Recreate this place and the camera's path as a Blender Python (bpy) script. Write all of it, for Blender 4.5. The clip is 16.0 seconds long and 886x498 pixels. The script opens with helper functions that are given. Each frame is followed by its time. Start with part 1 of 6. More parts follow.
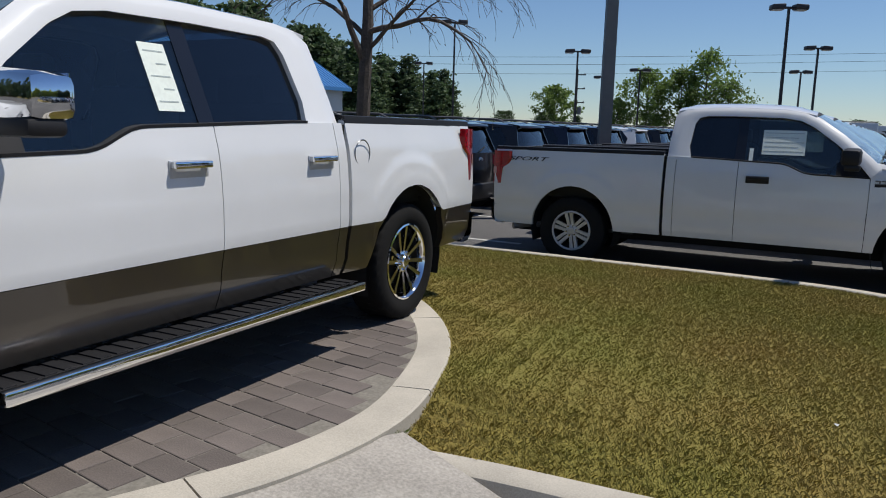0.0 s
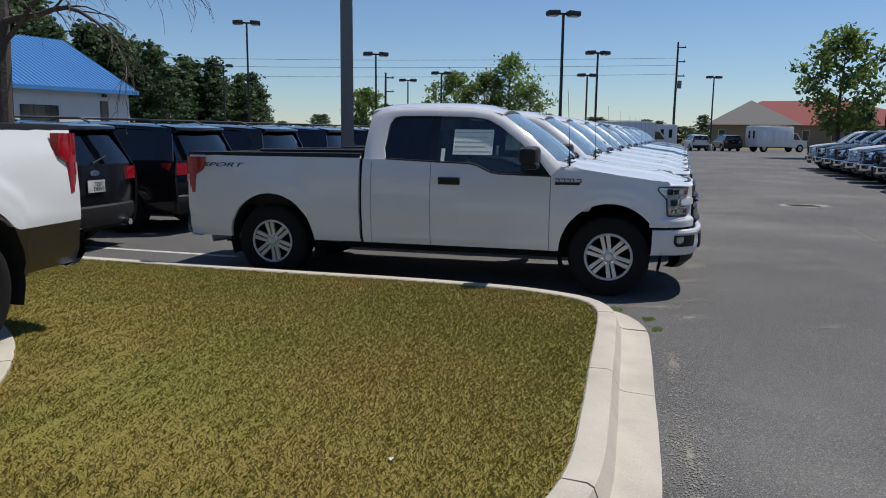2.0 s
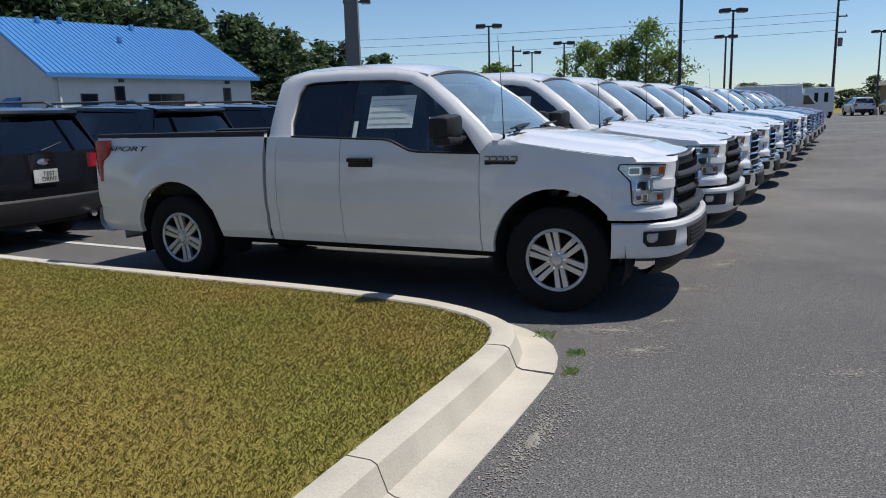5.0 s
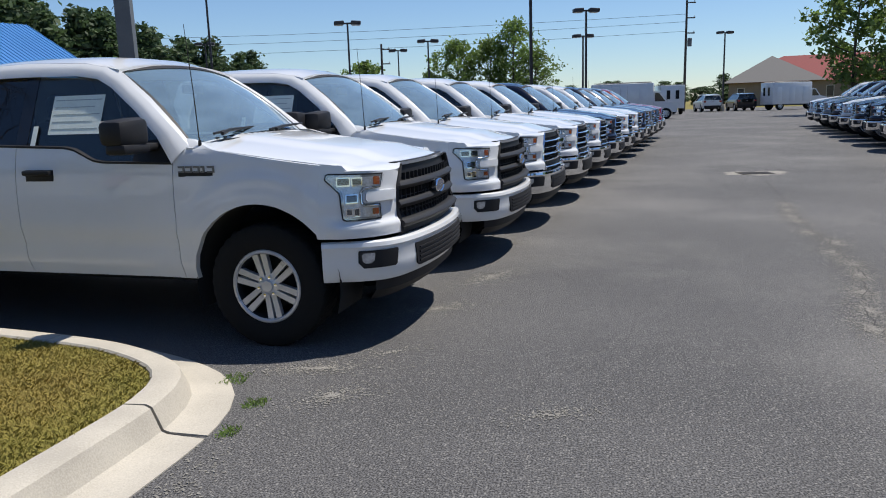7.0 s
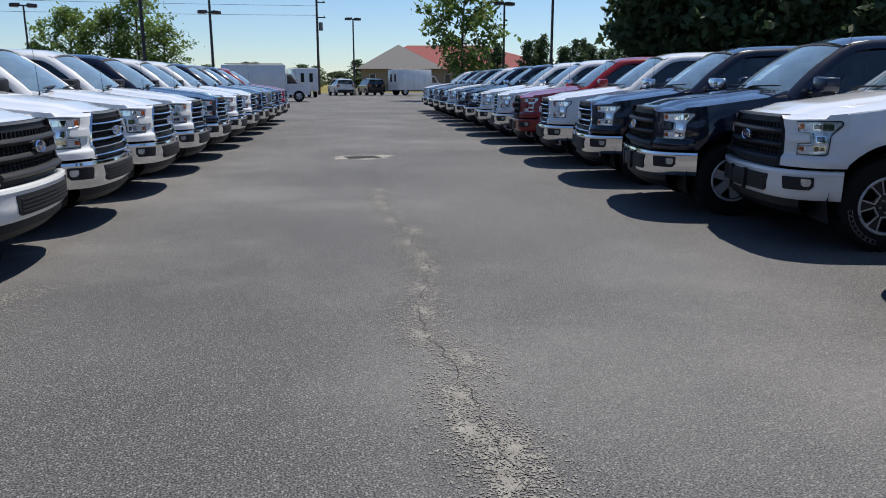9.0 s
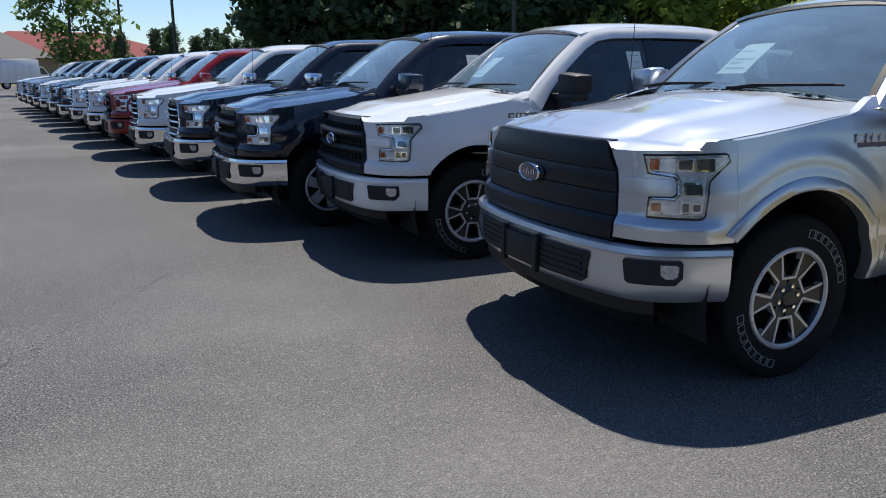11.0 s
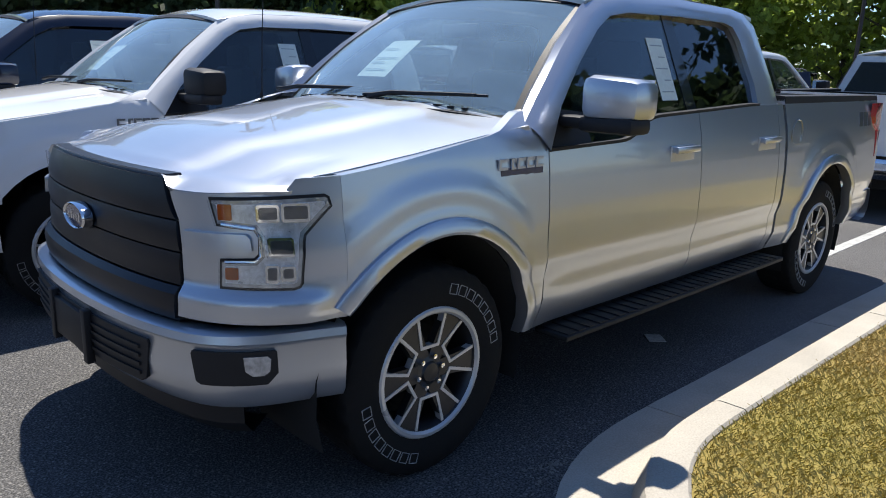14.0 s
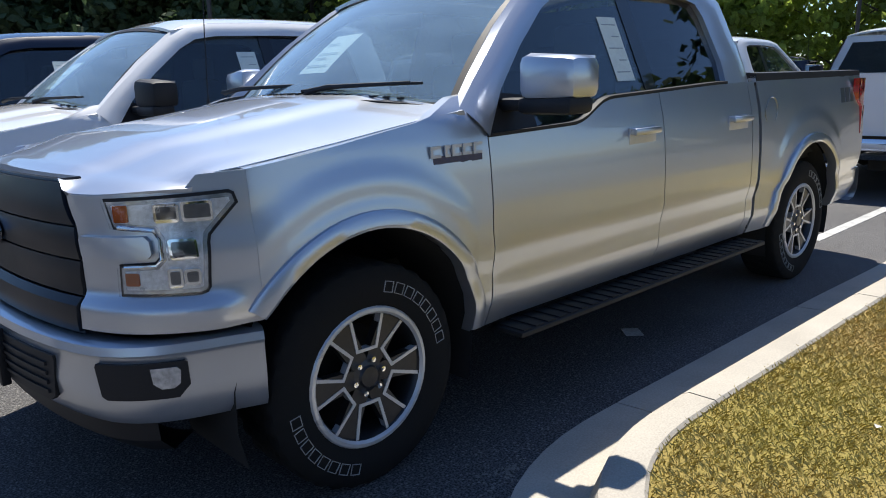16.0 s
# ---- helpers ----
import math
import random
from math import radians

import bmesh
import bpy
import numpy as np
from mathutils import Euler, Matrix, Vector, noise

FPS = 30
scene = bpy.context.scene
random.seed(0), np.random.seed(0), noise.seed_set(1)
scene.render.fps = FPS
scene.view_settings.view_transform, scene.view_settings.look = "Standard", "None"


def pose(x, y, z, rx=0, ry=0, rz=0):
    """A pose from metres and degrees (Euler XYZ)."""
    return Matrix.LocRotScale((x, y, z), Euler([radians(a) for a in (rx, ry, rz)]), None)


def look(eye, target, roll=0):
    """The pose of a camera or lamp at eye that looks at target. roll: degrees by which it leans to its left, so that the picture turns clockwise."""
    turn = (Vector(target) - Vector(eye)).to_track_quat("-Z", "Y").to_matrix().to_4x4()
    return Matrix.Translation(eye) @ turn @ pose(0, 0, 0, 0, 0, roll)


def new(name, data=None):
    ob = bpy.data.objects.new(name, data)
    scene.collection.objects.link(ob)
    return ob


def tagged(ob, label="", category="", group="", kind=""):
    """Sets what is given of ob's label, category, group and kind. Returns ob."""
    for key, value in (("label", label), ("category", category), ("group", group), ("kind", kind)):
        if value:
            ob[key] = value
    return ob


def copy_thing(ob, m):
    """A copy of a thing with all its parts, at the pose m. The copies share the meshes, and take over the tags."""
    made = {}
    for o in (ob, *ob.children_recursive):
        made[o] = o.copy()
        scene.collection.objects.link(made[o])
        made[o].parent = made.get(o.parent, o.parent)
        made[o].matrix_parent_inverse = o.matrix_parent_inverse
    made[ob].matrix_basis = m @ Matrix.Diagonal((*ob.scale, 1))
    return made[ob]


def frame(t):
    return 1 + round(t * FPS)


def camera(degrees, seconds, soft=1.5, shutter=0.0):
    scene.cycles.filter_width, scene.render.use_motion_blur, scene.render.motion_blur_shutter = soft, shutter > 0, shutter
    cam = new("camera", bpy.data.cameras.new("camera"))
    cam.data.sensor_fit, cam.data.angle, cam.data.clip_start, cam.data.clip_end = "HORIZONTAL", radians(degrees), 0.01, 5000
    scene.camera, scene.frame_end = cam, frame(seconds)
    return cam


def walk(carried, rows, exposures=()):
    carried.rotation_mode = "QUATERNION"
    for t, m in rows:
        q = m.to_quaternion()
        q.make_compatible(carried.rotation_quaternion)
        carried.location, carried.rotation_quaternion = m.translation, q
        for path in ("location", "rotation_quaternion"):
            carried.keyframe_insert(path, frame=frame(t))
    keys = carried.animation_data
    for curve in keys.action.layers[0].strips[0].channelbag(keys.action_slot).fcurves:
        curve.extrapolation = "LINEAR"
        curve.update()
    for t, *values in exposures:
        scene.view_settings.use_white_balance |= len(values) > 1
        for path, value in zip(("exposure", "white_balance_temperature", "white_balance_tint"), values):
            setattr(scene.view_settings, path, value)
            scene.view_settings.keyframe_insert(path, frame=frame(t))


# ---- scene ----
cam = camera(61.2, 16.0, soft=1.0)
PATH = [
    (0, (2.578, -1.367, 1.608), (1.841, 0.464, 1.285), 1.5),
    (0.5, (2.914, -1.134, 1.614), (2.364, 0.751, 1.236), 0.8),
    (1, (3.234, -0.855, 1.598), (2.801, 1.065, 1.242), 1.1),
    (1.5, (3.528, -0.633, 1.606), (3.176, 1.308, 1.279), 1.5),
    (2, (3.817, -0.382, 1.620), (3.514, 1.572, 1.314), 0.6),
    (2.5, (4.132, -0.052, 1.598), (3.822, 1.895, 1.264), -0.6),
    (3, (4.339, 0.299, 1.543), (4.011, 2.234, 1.161), -0.5),
    (5.3, (5.550, 2.003, 1.527), (4.839, 3.837, 1.161), -1.8),
    (5.5, (5.627, 2.158, 1.529), (4.907, 3.986, 1.158), -1.9),
    (6, (5.818, 2.444, 1.524), (5.142, 4.289, 1.151), -1.9),
    (6.5, (6.022, 2.652, 1.516), (5.464, 4.536, 1.143), -1.3),
    (7, (6.352, 2.841, 1.510), (5.969, 4.768, 1.134), -1.9),
    (7.5, (6.592, 3.181, 1.532), (6.417, 5.132, 1.133), -0.7),
    (8, (6.747, 3.559, 1.497), (6.823, 5.514, 1.082), 0.3),
    (8.5, (6.974, 3.724, 1.482), (7.275, 5.655, 1.058), 0.6),
    (9, (7.182, 3.872, 1.453), (7.698, 5.755, 1.016), -0.1),
    (9.5, (7.551, 4.085, 1.454), (8.279, 5.893, 1.010), -0.3),
    (10, (7.804, 4.290, 1.470), (8.759, 5.992, 1.030), 0.5),
    (10.2, (7.925, 4.366, 1.480), (8.959, 6.022, 1.044), 0.7),
    (12.3, (9.044, 4.862, 1.516), (10.564, 6.050, 0.986), -1.6),
    (12.5, (9.158, 4.853, 1.518), (10.700, 6.014, 0.991), -1.4),
    (13, (9.372, 4.801, 1.545), (10.980, 5.880, 1.044), -0.3),
    (13.5, (9.514, 4.810, 1.540), (11.183, 5.804, 1.066), 0.8),
    (14, (9.657, 4.878, 1.557), (11.369, 5.796, 1.081), 1.6),
    (14.5, (9.761, 4.931, 1.547), (11.500, 5.795, 1.070), 2.0),
    (15, (9.831, 4.874, 1.530), (11.570, 5.741, 1.056), 1.2),
    (15.5, (9.882, 4.767, 1.462), (11.607, 5.679, 1.021), -0.9),
    (16, (9.929, 4.696, 1.454), (11.630, 5.648, 1.009), -1.7),
]
walk(cam, [(t, look(eye, target, roll)) for t, eye, target, roll in PATH], [(0, -0.10), (3, 0.03), (5.5, 0.20), (9, 0.27), (10.2, 0.29), (12.5, 0.64), (16, 0.64)])

from mathutils import geometry

# ---- world, sun ----
SUN_FROM = Vector((0.40, 0.27, 1.0)).normalized()
world = bpy.data.worlds.new("world")
scene.world = world
world.use_nodes = True
wn = world.node_tree
sky = wn.nodes.new("ShaderNodeTexSky")
sky.sky_type, sky.sun_disc = "NISHITA", False
sky.sun_elevation = math.asin(SUN_FROM.z)
sky.sun_rotation = math.atan2(SUN_FROM.x, SUN_FROM.y)
sky.air_density, sky.dust_density, sky.ozone_density = 1.0, 0.0, 3.0
tint = wn.nodes.new("ShaderNodeMix")
tint.data_type, tint.blend_type = "RGBA", "MULTIPLY"
tint.inputs[0].default_value = 1.0
tint.inputs[7].default_value = (0.86, 0.98, 1.16, 1)
wn.links.new(sky.outputs[0], tint.inputs[6])
wn.links.new(tint.outputs[2], wn.nodes["Background"].inputs[0])
wn.nodes["Background"].inputs[1].default_value = 0.084
sun_lamp = bpy.data.lights.new("sun", "SUN")
sun_lamp.energy, sun_lamp.angle, sun_lamp.color = 4.8, radians(0.53), (1.0, 0.95, 0.87)
sun = new("sun", sun_lamp)
sun.matrix_world = look(SUN_FROM * 60, (0, 0, 0))


# ---- materials ----
def shader(name, col, rough=0.5, metal=0.0, var=0.12, scale=6.0, fine=60.0, bump=0.0, coat=0.0, spec=0.5, rvar=0.08, obj_random=0.0, col2=None, fine_amt=0.5, bdist=0.01):
    """A principled material whose colour and gloss vary at two scales in world metres."""
    m = bpy.data.materials.new(name)
    m.use_nodes = True
    nt = m.node_tree
    n, l = nt.nodes, nt.links
    b = n["Principled BSDF"]
    b.inputs["Roughness"].default_value, b.inputs["Metallic"].default_value = rough, metal
    b.inputs["Coat Weight"].default_value, b.inputs["Coat Roughness"].default_value = coat, 0.03
    b.inputs["Specular IOR Level"].default_value = spec
    tc = n.new("ShaderNodeTexCoord")
    big, small = n.new("ShaderNodeTexNoise"), n.new("ShaderNodeTexNoise")
    big.inputs["Scale"].default_value, small.inputs["Scale"].default_value = scale, fine
    big.inputs["Detail"].default_value = small.inputs["Detail"].default_value = 5
    for t in (big, small):
        l.new(tc.outputs["Object"], t.inputs["Vector"])
    mixn = n.new("ShaderNodeMix")
    mixn.inputs[0].default_value = fine_amt
    l.new(big.outputs["Fac"], mixn.inputs[2])
    l.new(small.outputs["Fac"], mixn.inputs[3])
    ramp = n.new("ShaderNodeValToRGB")
    a = [c * (1 - var) for c in col[:3]]
    z = [min(1, c * (1 + var)) for c in (col2 or col)[:3]]
    ramp.color_ramp.elements[0].position, ramp.color_ramp.elements[1].position = 0.36, 0.64
    ramp.color_ramp.elements[0].color, ramp.color_ramp.elements[1].color = (*a, 1), (*z, 1)
    l.new(mixn.outputs[0], ramp.inputs[0])
    out = ramp.outputs[0]
    if obj_random:
        info, hsv = n.new("ShaderNodeObjectInfo"), n.new("ShaderNodeHueSaturation")
        mr = n.new("ShaderNodeMapRange")
        mr.inputs["To Min"].default_value, mr.inputs["To Max"].default_value = 1 - obj_random, 1 + obj_random
        l.new(info.outputs["Random"], mr.inputs["Value"])
        l.new(mr.outputs[0], hsv.inputs["Value"])
        l.new(out, hsv.inputs["Color"])
        out = hsv.outputs[0]
    l.new(out, b.inputs["Base Color"])
    if rvar:
        rr = n.new("ShaderNodeMapRange")
        rr.inputs["To Min"].default_value, rr.inputs["To Max"].default_value = max(0.0, rough - rvar), min(1, rough + rvar)
        l.new(big.outputs["Fac"], rr.inputs["Value"])
        l.new(rr.outputs[0], b.inputs["Roughness"])
    if bump:
        bp = n.new("ShaderNodeBump")
        bp.inputs["Strength"].default_value, bp.inputs["Distance"].default_value = bump, bdist
        l.new(small.outputs["Fac"], bp.inputs["Height"])
        l.new(bp.outputs[0], b.inputs["Normal"])
    return m


def paint(name, col, metal=0.0, rough=0.3):
    return shader(name, col, rough, metal, var=0.025, scale=2.5, fine=900, coat=1.0, rvar=0.04, fine_amt=0.3, spec=0.5 if metal else 0.12)


def window_glass(name, tint, gloss=0.9, ior=1.7, milky=0.0):
    """Tinted glass: see-through with a mirror film that grows towards grazing angles, and optional painted-in sky
    glare.
    """
    m = bpy.data.materials.new(name)
    m.use_nodes = True
    nt = m.node_tree
    n, l = nt.nodes, nt.links
    n.remove(n["Principled BSDF"])
    tr, gl, mx, fr = (n.new("ShaderNode" + k) for k in ("BsdfTransparent", "BsdfGlossy", "MixShader", "LayerWeight"))
    tr.inputs[0].default_value = (*tint, 1)
    gl.inputs["Roughness"].default_value = 0.015
    gl.inputs["Color"].default_value = (gloss, gloss, gloss, 1)
    pw, rng_ = n.new("ShaderNodeMath"), n.new("ShaderNodeMapRange")
    pw.operation = "POWER"
    pw.inputs[1].default_value = 4.0
    fr.inputs["Blend"].default_value = 0.5
    rng_.inputs["To Min"].default_value, rng_.inputs["To Max"].default_value = ((ior - 1) / (ior + 1)) ** 2, 0.95
    l.new(fr.outputs["Facing"], pw.inputs[0])
    l.new(pw.outputs[0], rng_.inputs["Value"])
    l.new(rng_.outputs[0], mx.inputs[0])
    l.new(tr.outputs[0], mx.inputs[1])
    l.new(gl.outputs[0], mx.inputs[2])
    out = mx.outputs[0]
    # pale blue diffuse share that paints bright sky reflection into the glass
    if milky:
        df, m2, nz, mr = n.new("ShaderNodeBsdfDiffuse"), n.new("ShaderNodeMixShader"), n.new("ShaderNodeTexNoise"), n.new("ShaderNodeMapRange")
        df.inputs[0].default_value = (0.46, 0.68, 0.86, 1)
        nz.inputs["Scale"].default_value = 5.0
        mr.inputs["To Min"].default_value, mr.inputs["To Max"].default_value = milky * 0.6, milky * 1.4
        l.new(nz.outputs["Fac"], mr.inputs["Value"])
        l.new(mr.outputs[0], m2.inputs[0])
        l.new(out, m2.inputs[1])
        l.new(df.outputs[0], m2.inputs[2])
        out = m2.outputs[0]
    l.new(out, n["Material Output"].inputs[0])
    return m


M = dict(
    white=paint("white_paint", (0.70, 0.71, 0.72)),
    silver=paint("silver_paint", (0.475, 0.505, 0.555), 0.78, 0.32),
    navy=paint("navy_paint", (0.005, 0.008, 0.022)),
    black=paint("black_paint", (0.008, 0.008, 0.010)),
    red=paint("red_paint", (0.22, 0.008, 0.012)),
    grey=paint("grey_paint", (0.20, 0.21, 0.22), 0.6),
    brown=paint("brown_paint", (0.045, 0.038, 0.032), 0.4),
    plastic=shader("black_plastic", (0.014, 0.014, 0.016), 0.55, spec=0.3, bump=0.15, fine=300, bdist=0.001),
    under=shader("underbody", (0.010, 0.010, 0.010), 0.9),
    grille=shader("grille_grey", (0.009, 0.011, 0.016), 0.34, spec=0.25),
    tyre=shader("tyre_rubber", (0.011, 0.011, 0.011), 0.9, spec=0.2, bump=0.3, fine=160, bdist=0.002),
    chrome=shader("chrome", (0.80, 0.81, 0.83), 0.06, 1.0, var=0.02, rvar=0.03),
    alloy=shader("alloy", (0.50, 0.51, 0.53), 0.30, 0.35, var=0.05),
    dark_alloy=shader("dark_alloy", (0.045, 0.046, 0.05), 0.35, 0.7),
    lens=shader("lamp_reflector", (0.46, 0.48, 0.51), 0.20, 0.60, var=0.30, scale=26, fine=70, coat=1.0),
    lamp_inner=shader("lamp_inner", (0.62, 0.64, 0.68), 0.30, 0.50, var=0.25, scale=30, fine=90, coat=1.0),
    lamp_dark=shader("lamp_dark", (0.10, 0.105, 0.115), 0.08, 0.5, coat=1.0),
    amber=shader("amber_lens", (0.36, 0.075, 0.012), 0.15, coat=1),
    tail=shader("red_lens", (0.32, 0.006, 0.012), 0.12, coat=1, var=0.3, scale=20),
    tail_clear=shader("pale_lens", (0.55, 0.30, 0.30), 0.12, coat=1),
    emblem=shader("blue_enamel", (0.008, 0.018, 0.07), 0.2, coat=1),
    seat=shader("grey_cloth", (0.12, 0.12, 0.125), 0.9),
    paper=shader("paper", (0.72, 0.78, 0.72), 0.8, var=0.06, scale=14),
    ink=shader("ink", (0.36, 0.42, 0.42), 0.8),
    glass=window_glass("clear_glass", (0.58, 0.64, 0.64), 0.95, 1.7),
    # windshield: the last value mixes in the painted blue sky glare
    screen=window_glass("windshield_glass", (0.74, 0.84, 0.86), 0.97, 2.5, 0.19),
    privacy=window_glass("privacy_glass", (0.22, 0.24, 0.26), 0.95, 1.7),
    cover=window_glass("lamp_cover", (0.92, 0.94, 0.95)),
    concrete=shader("concrete", (0.42, 0.385, 0.325), 0.9, var=0.16, scale=3.0, fine=120, bump=0.25, bdist=0.004),
    walkway=shader("walkway_concrete", (0.33, 0.305, 0.27), 0.92, var=0.28, scale=2.2, fine=70, bump=0.4, bdist=0.006),
    paver=shader("paver", (0.125, 0.105, 0.095), 0.92, var=0.2, scale=5, fine=140, bump=0.5, obj_random=0.22, bdist=0.004),
    sand=shader("joint_sand", (0.18, 0.165, 0.14), 1.0, var=0.25, scale=20),
    grit=shader("worn_grit", (0.215, 0.203, 0.180), 1.0, var=0.35, scale=12, fine=160, bump=0.4),
    crack=shader("crack_fill", (0.050, 0.048, 0.046), 0.95),
    dust=shader("sandy_dust", (0.25, 0.235, 0.205), 1.0, var=0.35, scale=12, fine=160, bump=0.4),
    sidewall=shader("sidewall_white", (0.30, 0.30, 0.29), 0.9, var=0.3, scale=40),
    pale=shader("line_paint", (0.42, 0.42, 0.40), 0.9, var=0.3, scale=9),
    iron=shader("cast_iron", (0.05, 0.045, 0.04), 0.7, 0.5),
    steel=shader("painted_steel", (0.16, 0.16, 0.16), 0.5, 0.4),
    bronze=shader("dark_bronze", (0.055, 0.05, 0.05), 0.5, 0.3),
    lampglass=shader("lamp_lens", (0.45, 0.47, 0.48), 0.3),
    wood=shader("pole_wood", (0.07, 0.055, 0.045), 0.9),
    bark=shader("bark", (0.085, 0.07, 0.06), 0.95, var=0.35, scale=7, fine=45, bump=0.8),
    leaf=shader("leaf", (0.15, 0.225, 0.055), 0.6, var=0.45, scale=1.2, fine=9, obj_random=0.2),
    leaf_dark=shader("leaf_dark", (0.068, 0.110, 0.045), 0.65, var=0.45, scale=1.0, fine=9, obj_random=0.2),
    leaf_spring=shader("leaf_spring", (0.30, 0.38, 0.075), 0.6, var=0.4, scale=1.0, fine=9, obj_random=0.2),
    bud=shader("bud", (0.22, 0.20, 0.10), 0.7, var=0.3),
    blue_roof=shader("blue_metal_roof", (0.055, 0.20, 0.45), 0.4, 0.0, var=0.05, scale=1.0),
    stucco=shader("white_stucco", (0.62, 0.63, 0.60), 0.9, var=0.06, scale=0.8, fine=30, bump=0.1),
    red_roof=shader("red_shingle", (0.22, 0.055, 0.05), 0.9, var=0.15),
    grey_roof=shader("grey_shingle", (0.13, 0.125, 0.12), 0.9, var=0.12),
    brick=shader("tan_brick", (0.25, 0.21, 0.17), 0.9, var=0.15),
    pane=shader("dark_pane", (0.02, 0.022, 0.025), 0.08),
)


def asphalt():
    m = shader("asphalt", (0.078, 0.0755, 0.075), 0.85, var=0.70, scale=0.35, fine=110, bump=0.9, fine_amt=0.8, bdist=0.008)
    nt = m.node_tree
    n, l = nt.nodes, nt.links
    for q in n:
        if q.type == "VALTORGB":
            q.color_ramp.elements[0].position, q.color_ramp.elements[1].position = 0.42, 0.58
    b = n["Principled BSDF"]
    src = b.inputs["Base Color"].links[0].from_socket
    tc = n.new("ShaderNodeTexCoord")
    # dry dusty streaks and worn patches
    patch, grit, mr, mul, mx = n.new("ShaderNodeTexNoise"), n.new("ShaderNodeTexNoise"), n.new("ShaderNodeMapRange"), n.new("ShaderNodeMath"), n.new("ShaderNodeMix")
    patch.inputs["Scale"].default_value, patch.inputs["Detail"].default_value, patch.inputs["Roughness"].default_value = 0.22, 6, 0.62
    grit.inputs["Scale"].default_value, grit.inputs["Detail"].default_value = 24, 4
    mr.inputs["From Min"].default_value, mr.inputs["From Max"].default_value = 0.50, 0.72
    l.new(tc.outputs["Object"], patch.inputs["Vector"])
    l.new(tc.outputs["Object"], grit.inputs["Vector"])
    l.new(patch.outputs["Fac"], mr.inputs["Value"])
    mul.operation = "MULTIPLY"
    l.new(mr.outputs[0], mul.inputs[0])
    l.new(grit.outputs["Fac"], mul.inputs[1])
    mx.data_type = "RGBA"
    l.new(mul.outputs[0], mx.inputs[0])
    l.new(src, mx.inputs[6])
    mx.inputs[7].default_value = (0.21, 0.20, 0.185, 1)
    # pale aggregate showing in the worn binder
    vor, sep, pick, near, both_, st = n.new("ShaderNodeTexVoronoi"), n.new("ShaderNodeSeparateColor"), n.new("ShaderNodeMapRange"), n.new("ShaderNodeMapRange"), n.new("ShaderNodeMath"), n.new("ShaderNodeMix")
    vor.inputs["Scale"].default_value = 85
    l.new(tc.outputs["Object"], vor.inputs["Vector"])
    l.new(vor.outputs["Color"], sep.inputs[0])
    pick.inputs["From Min"].default_value, pick.inputs["From Max"].default_value = 0.55, 0.95
    near.inputs["From Min"].default_value, near.inputs["From Max"].default_value = 0.55, 0.25
    l.new(sep.outputs[0], pick.inputs["Value"])
    l.new(vor.outputs["Distance"], near.inputs["Value"])
    both_.operation = "MULTIPLY"
    l.new(pick.outputs[0], both_.inputs[0])
    l.new(near.outputs[0], both_.inputs[1])
    st.data_type = "RGBA"
    l.new(both_.outputs[0], st.inputs[0])
    l.new(mx.outputs[2], st.inputs[6])
    st.inputs[7].default_value = (0.23, 0.22, 0.205, 1)
    l.new(st.outputs[2], b.inputs["Base Color"])
    return m


def turf(name="turf"):
    m = shader(name, (0.255, 0.185, 0.038), 0.95, var=0.20, scale=0.9, fine=60, bump=0.8, col2=(0.130, 0.122, 0.018), fine_amt=0.30, bdist=0.02)
    return m


def translucent(m, share):
    """Lets part of the light through thin leaves."""
    n, l = m.node_tree.nodes, m.node_tree.links
    b = n["Principled BSDF"]
    tl, mx = n.new("ShaderNodeBsdfTranslucent"), n.new("ShaderNodeMixShader")
    mx.inputs[0].default_value = share
    l.new(b.inputs["Base Color"].links[0].from_socket, tl.inputs[0])
    l.new(b.outputs[0], mx.inputs[1])
    l.new(tl.outputs[0], mx.inputs[2])
    l.new(mx.outputs[0], n["Material Output"].inputs[0])


translucent(M["leaf"], 0.5)
translucent(M["leaf_dark"], 0.4)
translucent(M["leaf_spring"], 0.6)
M["asphalt"], M["turf"] = asphalt(), turf()
M["turf_dry"] = shader("turf_dry", (0.36, 0.25, 0.075), 0.95, var=0.22, scale=0.9, fine=60, bump=0.8, col2=(0.20, 0.165, 0.036), fine_amt=0.30, bdist=0.02)
M["blade_dry"] = shader("dry_grass_blade", (0.56, 0.42, 0.15), 0.7, var=0.22, scale=0.9, fine=60, col2=(0.30, 0.26, 0.06), fine_amt=0.36)
M["blade"] = shader("grass_blade", (0.37, 0.275, 0.066), 0.7, var=0.20, scale=0.9, fine=60, col2=(0.180, 0.170, 0.027), fine_amt=0.36)


# ---- building helpers ----
def mesh(name, verts, faces, material, smooth=True, sharp=35):
    me = bpy.data.meshes.new(name)
    me.from_pydata([tuple(v) for v in verts], [], faces)
    me.validate()
    bm = bmesh.new()
    bm.from_mesh(me)
    bmesh.ops.recalc_face_normals(bm, faces=bm.faces)
    for e in bm.edges:
        e.smooth = len(e.link_faces) < 2 or e.calc_face_angle(0) < radians(sharp)
    for f in bm.faces:
        f.smooth = smooth
    bm.to_mesh(me)
    bm.free()
    me.materials.append(material)
    return me


def part(name, geo, material, parent=None, label="", sharp=35, smooth=True):
    """One mesh object from (verts, faces), under a thing or a part of it."""
    ob = new(name, mesh(name, geo[0], geo[1], material, smooth, sharp))
    if parent:
        ob.parent = parent
    if label:
        ob["label"] = label
    return ob


def join(*geos):
    V, F = [], []
    for v, f in geos:
        k = len(V)
        V += [tuple(p) for p in v]
        F += [tuple(i + k for i in q) for q in f]
    return V, F


